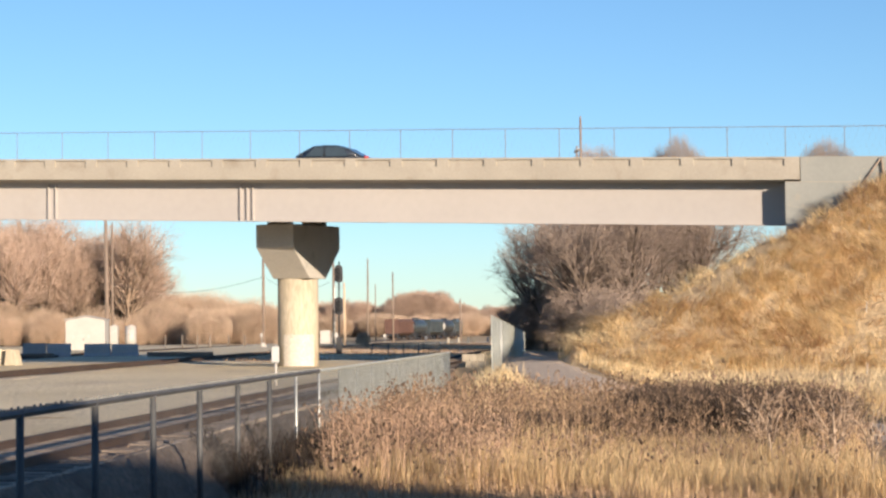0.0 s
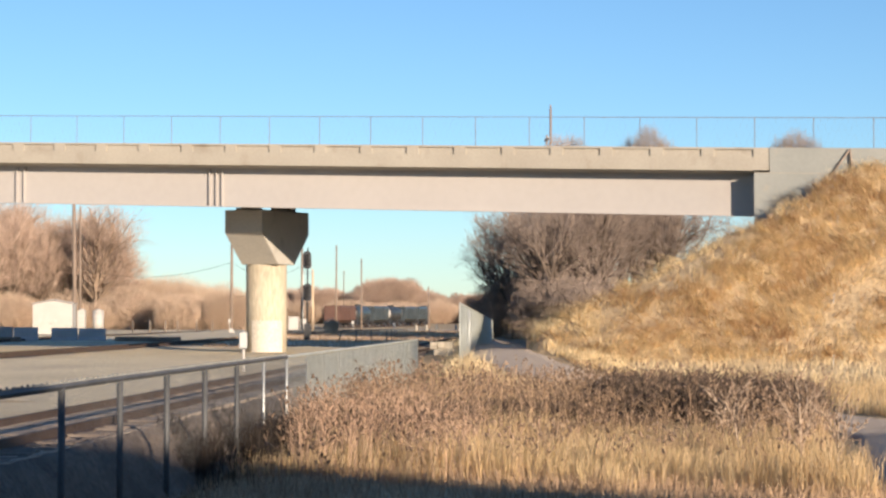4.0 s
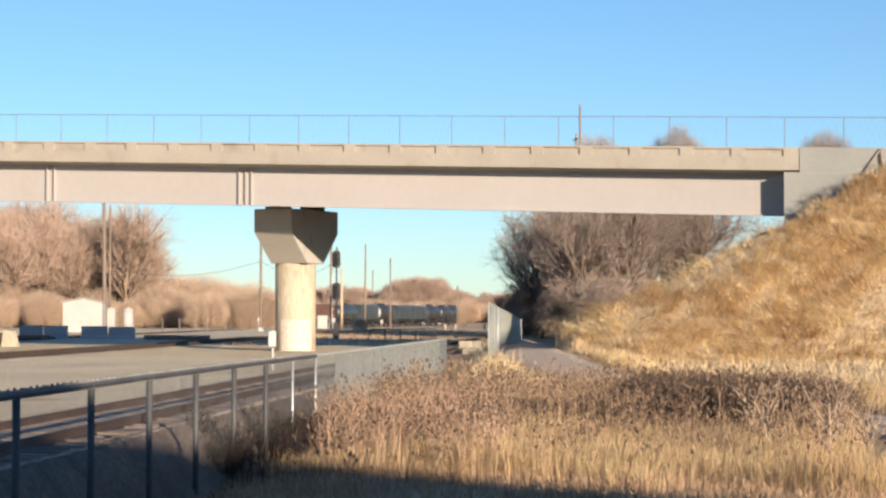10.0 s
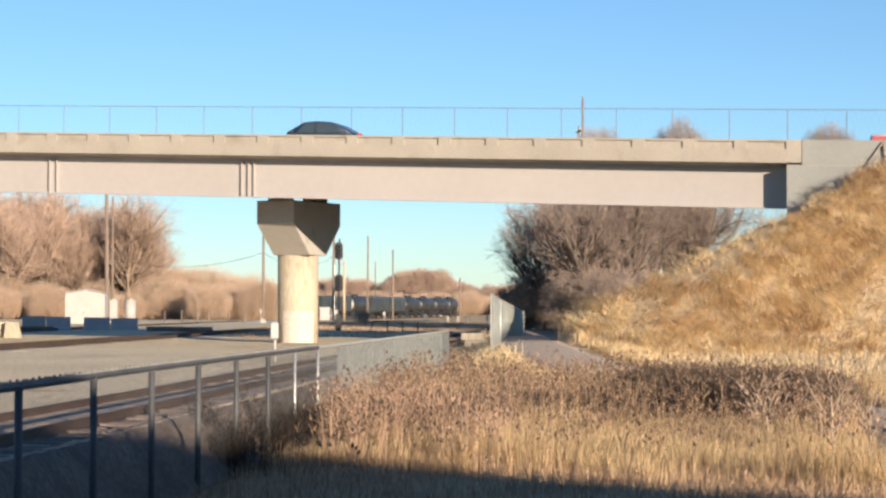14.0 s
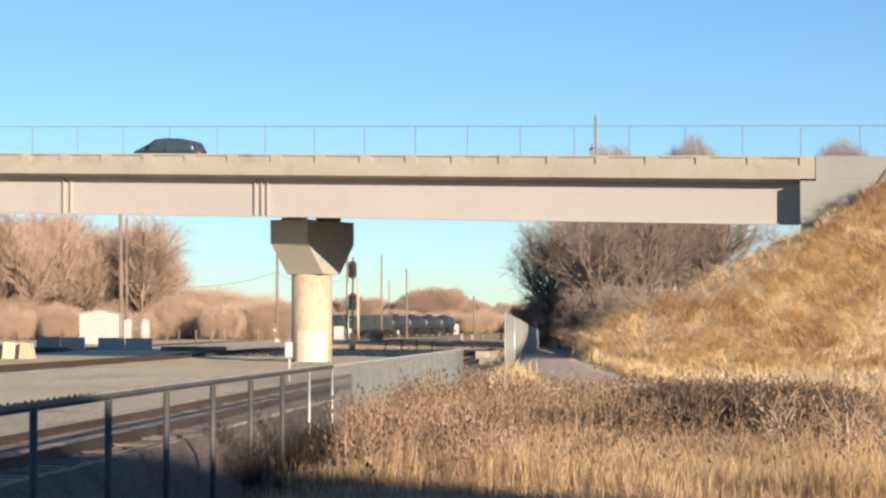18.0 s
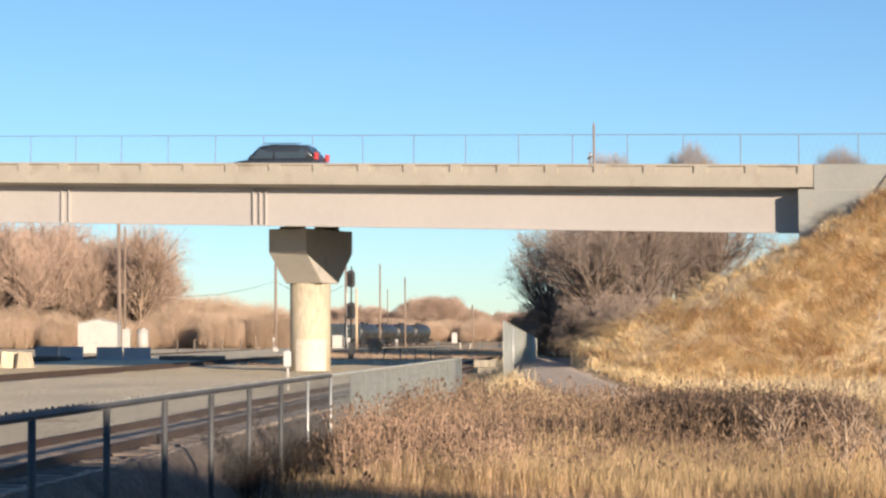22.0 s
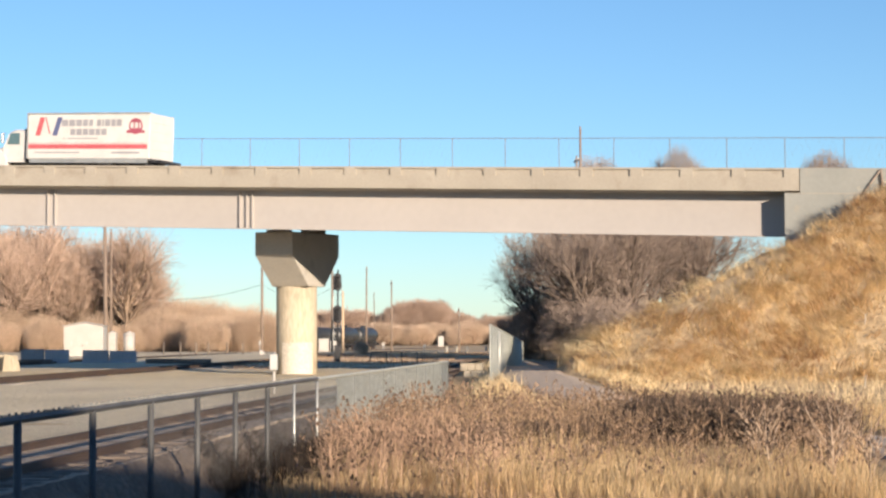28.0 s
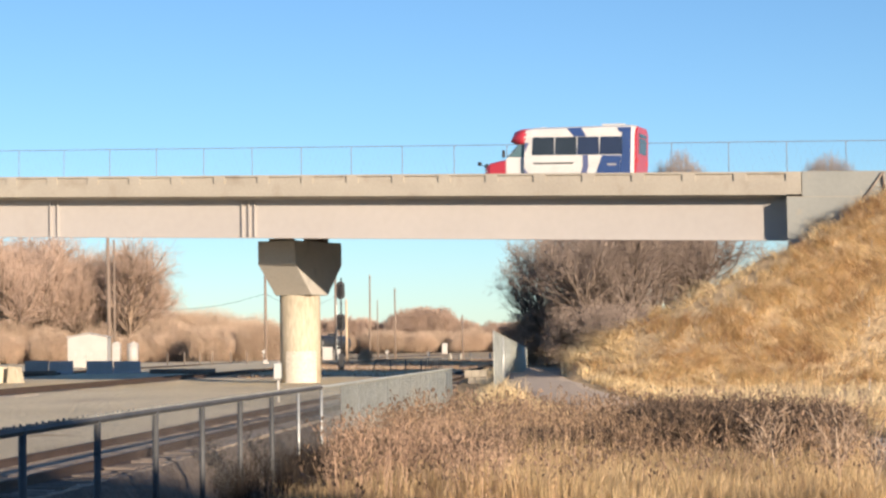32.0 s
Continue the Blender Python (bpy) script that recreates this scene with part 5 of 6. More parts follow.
# self-shade of this brush is put into its near-black stems
weeds(5200, lambda x, y: (0.996 * x - 0.0889 * y > -7.0) & (0.996 * x - 0.0889 * y < -5.6) & (y + 0.8 * np.sin(x * 3) > 33), 32, 45, 0.4, 0.95, 61, "bank_brush", "dead weeds crowding the fence foot, blackened for their self-shade", -5.0, -1.0, 10, 0.0, "brush_shade")

# a few big branching thistles near the path
for k, (x, y, hh) in enumerate(((7.0, 35.2, 1.9), (7.3, 33.6, 1.6), (6.4, 38.0, 1.8), (7.6, 38.6, 1.3), (2.6, 37.5, 1.0), (6.7, 41.5, 1.5))):
    limbs, twigs = grow(seed=70 + k, height=hh * 1.05, trunk_r=0.028, levels=2, kids=(8, 4), spread=0.7, up=0.45, twig_r=0.008, first=0.15)
    t = thing("thistle", "big branching dead thistle stalk by the path", "weed", "dead thistles", m=Matrix.Translation((x, y, gz(x, y) - 0.04)))
    part_mesh("stalk", tree_mesh("stalk", limbs + twigs), M["stalk"], t)
    tips = np.array([s[1] for s in twigs])[::2]
    V, F = sticks(tips - [0, 0, 0.02], tips + [0, 0, 0.035], np.full(len(tips), 0.028), np.full(len(tips), 0.014))
    tagged(part_mesh("seed_fluff", mesh_np("seed_fluff", V, F), M["seed"], t), kind="stuff")
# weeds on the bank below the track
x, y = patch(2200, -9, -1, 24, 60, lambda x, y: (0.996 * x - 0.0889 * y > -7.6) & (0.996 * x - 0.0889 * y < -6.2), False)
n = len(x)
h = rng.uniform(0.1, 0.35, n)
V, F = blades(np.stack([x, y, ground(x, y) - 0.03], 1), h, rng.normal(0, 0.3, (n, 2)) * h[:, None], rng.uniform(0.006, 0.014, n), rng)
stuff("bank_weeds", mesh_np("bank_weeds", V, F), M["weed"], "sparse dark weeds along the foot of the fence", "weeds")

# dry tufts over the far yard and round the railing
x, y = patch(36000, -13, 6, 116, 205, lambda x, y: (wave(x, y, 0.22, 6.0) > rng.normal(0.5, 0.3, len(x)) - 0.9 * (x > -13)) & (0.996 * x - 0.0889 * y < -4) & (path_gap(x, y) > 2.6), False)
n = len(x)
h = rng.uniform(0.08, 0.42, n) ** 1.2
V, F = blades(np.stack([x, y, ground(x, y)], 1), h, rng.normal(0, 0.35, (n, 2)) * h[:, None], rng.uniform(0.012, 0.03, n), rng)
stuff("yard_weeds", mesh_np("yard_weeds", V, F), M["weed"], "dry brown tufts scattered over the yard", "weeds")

# ---- vehicles: local x forward, y to the driver's left, z up from the road ----
def shell(bm, st, smooth=True):
    """Body skin over stations (x, z_low, z_mid, z_top, w_low, w_mid, w_top)."""
    rings = []
    for x, zl, zm, zt, wl, wm, wt in st:
        rings.append([(x, -wl, zl), (x, -wm, zm), (x, -wt, zt), (x, -wt * 0.55, zt + 0.02), (x, wt * 0.55, zt + 0.02), (x, wt, zt), (x, wm, zm), (x, wl, zl)])
    return loft(bm, rings, smooth=smooth)


def wheel_at(t, x, y, r, w=0.22):
    side = 1 if y > 0 else -1
    bm = fresh()
    tube(bm, (x, y - side * w, r), (x, y, r), r, n=18)
    tyre = part("wheel", bm, M["rubber"], t)
    bm = fresh()
    tube(bm, (x, y - side * 0.05, r), (x, y + side * 0.012, r), r * 0.62, r * 0.55, n=14)
    part("rim", bm, M["chrome"], tyre)


def side_pane(name, pts, y, t, m, lean=0.0, zref=0.0, th=0.015):
    """A pane on both flanks: points (x, z), leaning inward by lean per metre above zref."""
    for sg in (1, -1):
        bm = fresh()
        plate(bm, [(x, sg * (y - lean * (z - zref)), z) for x, z in pts], (0, sg * th, 0))
        part(name, bm, m, t)


def lamp(name, x, y, z, sx, sy, sz, t, m):
    bm = fresh()
    box(bm, x - sx, x + sx, y - sy, y + sy, z - sz, z + sz, bev=0.01)
    part(name, bm, m, t)


def sedan(name, label, m, L=4.75, H=1.45, suv=False, hatch=False, glassm="glass", lift=0.0):
    t = thing(name, label, "car", "vehicles crossing the bridge")
    bh = 0.12 if suv else lift
    b = [(0, .36 + bh, .48 + bh, .56 + bh, .55, .62, .55), (-.12, .24 + bh, .46 + bh, .66 + bh, .78, .84, .74), (-.8, .2 + bh, .5 + bh, .80 + bh, .84, .9, .8), (-1.25, .2 + bh, .55 + bh, .86 + bh, .86, .91, .82),
         (-2.6, .2 + bh, .58 + bh, .90 + bh, .87, .92, .83), (-L + .9, .22 + bh, .6 + bh, .90 + bh, .86, .91, .82), (-L + .2, .3 + bh, .6 + bh, (.88 if not suv else 1.0) + bh, .8, .86, .76), (-L, .42 + bh, .6 + bh, .76 + bh, .66, .74, .66)]
    bm = fresh()
    part("body", shell(bm, b), M[m], t)
    z0 = .87 + bh
    if suv:
        c = [(-1.15, z0 - .03, .80), (-1.75, H - .1, .66), (-2.3, H, .65), (-3.5, H, .65), (-4.1, H - .06, .64), (-L + .12, z0 + .02, .74)]
    elif hatch:
        c = [(-1.1, z0 - .03, .80), (-1.95, H - .06, .62), (-2.5, H, .61), (-3.3, H - .03, .61), (-3.9, H - .16, .62), (-L + .3, z0 + .02, .70)]
    else:
        c = [(-1.05, z0 - .03, .80), (-1.95, H - .05, .60), (-2.5, H, .58), (-3.1, H - .02, .58), (-3.6, H - .14, .60), (-L + .45, z0 + .02, .72)]
    bm = fresh()
    loft(bm, [[(x, -.83, z0 - .05), (x, -w, z), (x, -w * .5, z + .025), (x, w * .5, z + .025), (x, w, z), (x, .83, z0 - .05)] for x, z, w in c], smooth=True)
    cabin = part("cabin", bm, M[m], t)
    ln = .23 / (H - z0)
    x_f, x_r = c[1][0], c[-2][0]
    side_pane("side_window", [(x_f + .35, z0 + .04), (x_f - .03, H - .12), (-2.45, H - .09), (-2.5, z0 + .04)], .835, t, M[glassm], ln, z0)
    side_pane("side_window", [(-2.62, z0 + .04), (-2.56, H - .09), (x_r + .1, H - .13), (x_r - .18, z0 + .06)], .835, t, M[glassm], ln, z0)
    bm = fresh()
    plate(bm, [(c[0][0] + .02, -.66, z0 + .03), (c[0][0] + .02, .66, z0 + .03), (c[1][0] + .05, .52, c[1][1] - .02), (c[1][0] + .05, -.52, c[1][1] - .02)], (.03, 0, .03))
    part("windscreen", bm, M[glassm], t)
    bm = fresh()
    plate(bm, [(c[-1][0] - .0, -.56, z0 + .06), (c[-1][0] - .0, .56, z0 + .06), (c[-2][0] - .02, .5, c[-2][1] - .02), (c[-2][0] - .02, -.5, c[-2][1] - .02)], (-.03, 0, .03))
    part("rear_window", bm, M["glass"], t)
    for sg in (1, -1):
        bm = fresh()
        box(bm, -1.5, -1.32, sg * .93 - .08, sg * .93 + .08, z0 + .03, z0 + .16, bev=.03)
        part("mirror", bm, M[m], t)
        lamp("tail_light", -L + .1, sg * .68, (.86 if not suv else 1.05) + bh, .07, .13, .07 if not suv else .17, t, M["tail"])
        lamp("headlight", -.14, sg * .62, .66 + bh, .08, .14, .06, t, M["chrome"])
        for x in (-.88, -L + .95):
            wheel_at(t, x, sg * .92, .34 if not suv else .38)
    if suv:
        for sg in (1, -1):
            bm = fresh()
            tube(bm, (-1.9, sg * .55, H + .06), (-3.9, sg * .55, H + .06), .02, n=6)
            part("roof_rail", bm, M["dark"], t)
    return t


def pickup(name, label, m, L=5.15, cab_end=-3.0, cap=False, lift=0.0):
    t = thing(name, label, "pickup truck", "vehicles crossing the bridge")
    b = [(0, .55, .8, 1.0, .78, .86, .8), (-.1, .45, .8, 1.08, .86, .93, .86), (-1.35, .45, .85, 1.16, .9, .96, .88), (-3.0, .45, .85, 1.18, .9, .96, .9), (-L + .1, .5, .85, 1.19, .9, .96, .9), (-L, .6, .85, 1.14, .88, .92, .88)]
    b = [(x, zl + lift, zm + lift, zt + lift, wl, wm, wt) for x, zl, zm, zt, wl, wm, wt in b]
    bm = fresh()
    part("body", shell(bm, b), M[m], t)
    z0, H = 1.15 + lift, 1.80 + 0.7 * lift
    c = [(-1.25, z0, .84), (-1.85, H - .05, .72), (-2.2, H, .72), (cab_end + .15, H, .72), (cab_end, z0, .84)]
    if cap:
        c = [(-1.25, z0, .84), (-1.85, H - .05, .72), (-2.2, H, .72), (-L + .55, H - .02, .72), (-L + .12, z0 + .02, .84)]
    bm = fresh()
    loft(bm, [[(x, -.88, z0 - .03), (x, -w, z), (x, -w * .5, z + .02), (x, w * .5, z + .02), (x, w, z), (x, .88, z0 - .03)] for x, z, w in c], smooth=False)
    part("cab", bm, M[m], t)
    ln = .16 / (H - z0)
    side_pane("door_window", [(-1.5, z0 + .06), (-1.95, H - .1), (-2.42, H - .09), (-2.42, z0 + .06)], .885, t, M["clearglass"], ln, z0)
    if cap:
        side_pane("quarter_window", [(-2.56, z0 + .06), (-2.56, H - .09), (-2.92, H - .09), (-2.92, z0 + .06)], .885, t, M["glass"], ln, z0)
        side_pane("canopy_window", [(-3.5, z0 + .1), (-3.5, H - .1), (-5.08, H - .1), (-5.14, z0 + .1)], .885, t, M["glass"], ln, z0)
        side_pane("rear_quarter_window", [(-5.26, z0 + .08), (-5.22, H - .1), (-5.36, H - .12), (-5.70, z0 + .04)], .885, t, M["glass"], ln, z0)
        bm = fresh()
        plate(bm, [(-L + .12, -.78, z0 + .06), (-L + .12, .78, z0 + .06), (-L + .52, .66, H - .08), (-L + .52, -.66, H - .08)], (-.03, 0, .02))
        part("rear_window", bm, M["glass"], t)
        side_pane("stripe", [(-.1, .94), (-.1, 1.0), (-L + .2, 1.06), (-L + .2, 0.84), (-.1, .82)], .955, t, M["softred"])
    else:
        side_pane("cab_window", [(-2.52, z0 + .06), (-2.52, H - .09), (cab_end + .2, H - .09), (cab_end + .12, z0 + .06)], .885, t, M["darkglass"], ln, z0)
        for sg in (1, -1):
            bm = fresh()
            box(bm, cab_end - .75, cab_end - .02, sg * .84 - .06, sg * .84 + .06, 1.19 + lift, 1.32 + lift, bev=.02)
            part("tool_box", bm, M["chrome"], t, "bright metal tool box behind the cab")
            lamp("badge", -L + .75, sg * .955, .95 + lift, .17, .01, .04, t, M["chrome"])
    bm = fresh()
    plate(bm, [(-1.27, -.7, z0 + .04), (-1.27, .7, z0 + .04), (-1.84, .6, H - .08), (-1.84, -.6, H - .08)], (.03, 0, .02))
    part("windscreen", bm, M["clearglass"], t)
    for sg in (1, -1):
        bm = fresh()
        box(bm, -1.55, -1.38, sg * 1.05 - .1, sg * 1.05 + .1, z0 + .02, z0 + .26, bev=.03)
        part("mirror", bm, M["dark"], t)
        lamp("tail_light", -L + .06, sg * .86, 1.0 + lift, .07, .08, .11, t, M["tail"])
        lamp("headlight", -.05, sg * .68, .88, .06, .14, .09, t, M["chrome"])
        for x in (-.95, -L + 1.15):
            wheel_at(t, x, sg * .95, .40, .26)
    bm = fresh()
    tube(bm, (-1.0, -.8, 1.1), (-1.0, -.8, 1.95), .008, n=5)
    part("aerial", bm, M["dark"], t)
    bm = fresh()
    box(bm, -L - .12, -L, -.9, .9, .45, .62, bev=.02)
    part("bumper", bm, M["chrome"], t)
    return t


def bars(t, y, rows, m, name="lettering"):
    """Plain bars on the left flank where writing stands: (x0, x1, z0, z1)."""
    for x0, x1, z0, z1 in rows:
        bm = fresh()
        box(bm, x0, x1, y, y + .008, z0, z1)
        part(name, bm, m, t)


def box_truck():
    t = thing("box_truck", "white box truck with a red stripe and printed bars", "truck", "vehicles crossing the bridge")
    x1, x2, y, z0, z1 = -2.62, -9.48, 1.27, 1.12, 3.40
    bm = fresh()
    box(bm, x2, x1, -y, y, z0, z1, bev=.03)
    bx = part("cargo_box", bm, M["vanwhite"], t)
    for yy in (-y, y):
        bm = fresh()
        box(bm, x2, x1 + .02, yy - .03, yy + .03, z1 - .06, z1 + .03)
        part("top_trim", bm, M["steel"], bx)
        bm = fresh()
        box(bm, x1 - .06, x1 + .04, yy - .035, yy + .035, z0, z1)
        part("corner_trim", bm, M["steel"], bx)
    for yy in (-y + .02, y - .08):
        bm = fresh()
        box(bm, x2 - .03, x2 + .01, yy, yy + .06, z0, z1)
        part("door_frame", bm, M["vanwhite"], bx)
    for k in range(5):
        bm = fresh()
        box(bm, x2 - .02, x2 + .01, -y + .1, y - .1, z0 + .05 + k * .44, z0 + .46 + k * .44)
        part("rear_door_panel", bm, M["vanwhite"], bx)
    bm = fresh()
    box(bm, x2 - .55, x2, -1.15, 1.15, .95, 1.08)
    part("tail_lift", bm, M["dark"], t)
    bm = fresh()
    box(bm, x2, -.6, -.45, .45, .7, 1.1)
    part("chassis", bm, M["dark"], t)
    bm = fresh()
    box(bm, x2 + .1, x1 - .1, y - .06, y - .02, .92, 1.12)
    part("side_skirt", bm, M["steel"], t)
    # printed stripe, emblem and bars
    bars(bx, y + .002, [(x2 + .12, x1 - .03, 1.62, 1.84)], M["softred"], "stripe")
    bars(bx, y + .002, [(x2 + .12, x1 - .03, 1.89, 1.915)], M["softred"], "pinstripe")
    for pts, m in (((-3.06, 2.28, -3.32, 3.2), "softred"), ((-4.02, 2.28, -4.32, 3.2), "navy")):
        bm = fresh()
        xa, za, xb, zb = pts
        plate(bm, [(xa, y + .002, za), (xb, y + .002, zb), (xb - .27, y + .002, zb), (xa - .27, y + .002, za)], (0, .008, 0))
        part("emblem", bm, M[m], bx)
    bm = fresh()
    plate(bm, [(-3.6, y + .002, 3.2), (-3.66, y + .002, 3.2), (-3.92, y + .002, 2.35), (-3.86, y + .002, 2.35)], (0, .008, 0))
    part("emblem", bm, M["softred"], bx)
    xx = -4.55
    for w in (.42, .40, .38, .34, .28, .12, .30, .16, .34, .30, .34):
        if w == .12:
            xx -= .16
            continue
        bars(bx, y + .002, [(xx - w + .06, xx, 2.74, 3.08)], M["greyprint"])
        xx -= w
    xx = -5.05
    for w in (.34, .36, .36, .36, .32, .36):
        bars(bx, y + .002, [(xx - w + .06, xx, 2.30, 2.62)], M["greyprint"])
        xx -= w
    bars(bx, y + .002, [(-4.75, -4.65, 2.10, 2.16), (-6.6, -4.9, 2.10, 2.16), (-5.6, -3.05, 1.40, 1.47), (-8.95, -7.4, 1.38, 1.48)], M["greyprint"])
    bm = fresh()
    plate(bm, [(-8.7 + .38 * math.cos(2 * math.pi * i / 24), y + .002, 2.74 + .40 * math.sin(2 * math.pi * i / 24)) for i in range(24)], (0, .006, 0))
    part("badge", bm, M["maroon"], bx)
    bars(bx, y + .009, [(-8.98, -8.90, 2.64, 2.92), (-8.82, -8.66, 2.64, 2.92), (-8.58, -8.42, 2.64, 2.92)], M["vanwhite"], "badge_bar")
    bars(bx, y + .004, [(-9.2, -8.2, 2.40, 2.54)], M["maroon"], "ribbon")
    # cab
    bm = fresh()
    loft(bm, [[(x, -w, .95), (x, -w, z - .1), (x, -w + .1, z), (x, w - .1, z), (x, w, z - .1), (x, w, .95)] for x, z, w in ((-.15, 1.45, .78), (-.6, 1.62, .95), (-1.15, 1.78, 1.0))], smooth=False)
    part("bonnet", bm, M["vanwhite"], t)
    bm = fresh()
    loft(bm, [[(x, -w, .95), (x, -w, z - .12), (x, -w + .14, z), (x, w - .14, z), (x, w, z - .12), (x, w, .95)] for x, z, w in ((-1.1, 1.8, 1.08), (-1.42, 2.5, 1.06), (-1.75, 2.62, 1.06), (-2.35, 2.62, 1.06))])
    cab = part("cab", bm, M["vanwhite"], t)
    side_pane("door_window", [(-1.32, 1.86), (-1.52, 2.42), (-2.05, 2.44), (-2.05, 1.86)], 1.075, t, M["clearglass"])
    bm = fresh()
    plate(bm, [(-1.08, -.9, 1.86), (-1.08, .9, 1.86), (-1.40, .85, 2.44), (-1.40, -.85, 2.44)], (.02, 0, .01))
    part("windscreen", bm, M["clearglass"], t)
    bm = fresh()
    box(bm, -2.36, -2.30, -1.0, 1.0, .95, 2.66)
    part("cab_back", bm, M["dark"], t)
    for sg in (1, -1):
        bm = fresh()
        box(bm, -1.24, -1.12, sg * 1.3 - .09, sg * 1.3 + .09, 1.9, 2.42, bev=.02)
        tube(bm, (-1.2, sg * 1.05, 2.4), (-1.18, sg * 1.3, 2.4), .02, n=6)
        part("mirror", bm, M["chrome"], t)
        lamp("headlight", -.2, sg * .8, 1.12, .07, .14, .1, t, M["chrome"])
        bm = fresh()
        tube(bm, (-.75, sg * .72, .95), (-.75, sg * 1.12, .95), .62, .58, n=16)
        part("wing", bm, M["vanwhite"], t)
        wheel_at(t, -.85, sg * 1.1, .5, .3)
        wheel_at(t, -7.0, sg * 1.22, .5, .55)
    bm = fresh()
    box(bm, -.16, 0, -1.05, 1.05, .5, .85, bev=.03)
    part("bumper", bm, M["chrome"], t)
    return t


def cargo_trailer():
    t = thing("cargo_trailer", "plain white enclosed trailer towed behind a pickup", "trailer", "vehicles crossing the bridge")
    bm = fresh()
    box(bm, -4.68, -.62, -1.05, 1.05, .5, 2.05, bev=.03)
    bx = part("body", bm, M["vanwhite"], t)
    for yy in (-1.05, 1.05):
        bm = fresh()
        box(bm, -4.68, -.6, yy - .02, yy + .02, 2.0, 2.07)
        part("roof_trim", bm, M["steel"], bx)
        bm = fresh()
        box(bm, -.68, -.6, yy - .022, yy + .022, .5, 2.05)
        part("corner_trim", bm, M["steel"], bx)
    bm = fresh()
    box(bm, -.62, -.6, -1.0, 1.0, .55, 1.98)
    part("stone_guard", bm, M["steel"], bx, "dull metal stone guard on the front")
    for y0, y1 in ((-.98, -.02), (.02, .98)):
        bm = fresh()
        box(bm, -4.71, -4.675, y0, y1, .6, 1.98)
        d = part("rear_door", bm, M["vanwhite"], bx)
        bm = fresh()
        tube(bm, (-4.73, (y0 + y1) / 2 - .3, .65), (-4.73, (y0 + y1) / 2 - .3, 1.94), .018, n=6)
        part("lock_rod", bm, M["dark"], d)
    bm = fresh()
    tube(bm, (.05, 0, .5), (-.9, -.5, .48), .05, n=6)
    tube(bm, (.05, 0, .5), (-.9, .5, .48), .05, n=6)
    part("drawbar", bm, M["dark"], t)
    for sg in (1, -1):
        lamp("tail_light", -4.71, sg * .9, .8, .02, .06, .08, t, M["softred"])
        for x in (-2.55, -3.35):
            wheel_at(t, x, sg * 1.1, .34, .2)
    return t


def shuttle_bus():
    t = thing("shuttle_bus", "white, red and blue cutaway shuttle bus with dark windows", "bus", "vehicles crossing the bridge")
    y = 1.2
    def hull(st):
        return loft(fresh(), [[(x, -w, .55), (x, -w - .03, 1.3), (x, -w, zt - .35), (x, -w + .12, zt - .1), (x, -w + .4, zt), (x, w - .4, zt), (x, w - .12, zt - .1), (x, w, zt - .35), (x, w + .03, 1.3), (x, w, .55)] for x, zt, w in st], smooth=False)
    part("body", hull([(-2.05, 2.86, y - .02), (-2.4, 2.92, y), (-7.0, 3.0, y), (-7.22, 2.96, y - .05)]), M["vanwhite"], t)
    cap = loft(fresh(), [[(x, -w, zl), (x, -w, zt - .3), (x, -w + .35, zt), (x, w - .35, zt), (x, w, zt - .3), (x, w, zl)] for x, zl, zt, w in ((-1.28, 2.3, 2.56, .9), (-1.42, 2.2, 2.74, 1.05), (-1.75, 2.18, 2.85, 1.16), (-2.12, 2.18, 2.88, 1.19))], smooth=True)
    part("roof_cap", cap, M["red"], t, "red rounded cap over the cab")
    bm = fresh()
    loft(bm, [[(x, -w, .5), (x, -w, z - .08), (x, -w + .15, z), (x, w - .15, z), (x, w, z - .08), (x, w, .5)] for x, z, w in ((-.05, 1.12, .8), (-.3, 1.3, .94), (-1.15, 1.48, .98))])
    part("bonnet", bm, M["red"], t, "red bonnet")
    bm = fresh()
    loft(bm, [[(x, -w, .5), (x, -w, z - .06), (x, -w + .12, z), (x, w - .12, z), (x, w, z - .06), (x, w, .5)] for x, z, w in ((-1.1, 1.5, .98), (-1.72, 2.2, .97), (-2.1, 2.25, 1.0))])
    part("cab", bm, M["vanwhite"], t)
    side_pane("door_window", [(-1.25, 1.56), (-1.72, 2.12), (-2.05, 2.12), (-2.05, 1.56)], .985, t, M["clearglass"])
    side_pane("door_edge", [(-2.06, .6), (-2.06, 2.2), (-2.34, 2.2), (-2.34, .6)], 1.185, t, M["navy"])
    bm = fresh()
    plate(bm, [(-1.12, -.85, 1.56), (-1.12, .85, 1.56), (-1.7, .82, 2.16), (-1.7, -.82, 2.16)], (.03, 0, .02))
    part("windscreen", bm, M["clearglass"], t)
    for k, (x0, x1) in enumerate(((-2.42, -3.49), (-3.51, -4.55), (-4.57, -5.61), (-5.63, -6.68))):
        side_pane("side_window", [(x0, 1.62), (x0 - .03, 2.44), (x1 + .03, 2.44), (x1, 1.62)], y + .02, t, M["darkglass"] if k < 2 else M["navyglass"])
    side_pane("blue_panel", [(-6.50, .6), (-6.68, 1.6), (-6.68, 2.64), (-7.08, 2.64), (-7.08, .6)], y + .028, t, M["blue"], th=.01)
    side_pane("blue_panel", [(-5.42, .6), (-5.75, 1.58), (-6.66, 1.58), (-6.49, .6)], y + .030, t, M["blue"], th=.01)
    side_pane("blue_sweep", [(-4.72, .6), (-4.86, 1.1), (-4.84, 1.60), (-5.08, 1.60), (-5.12, 1.1), (-5.0, .6)], y + .030, t, M["navy"], th=.01)
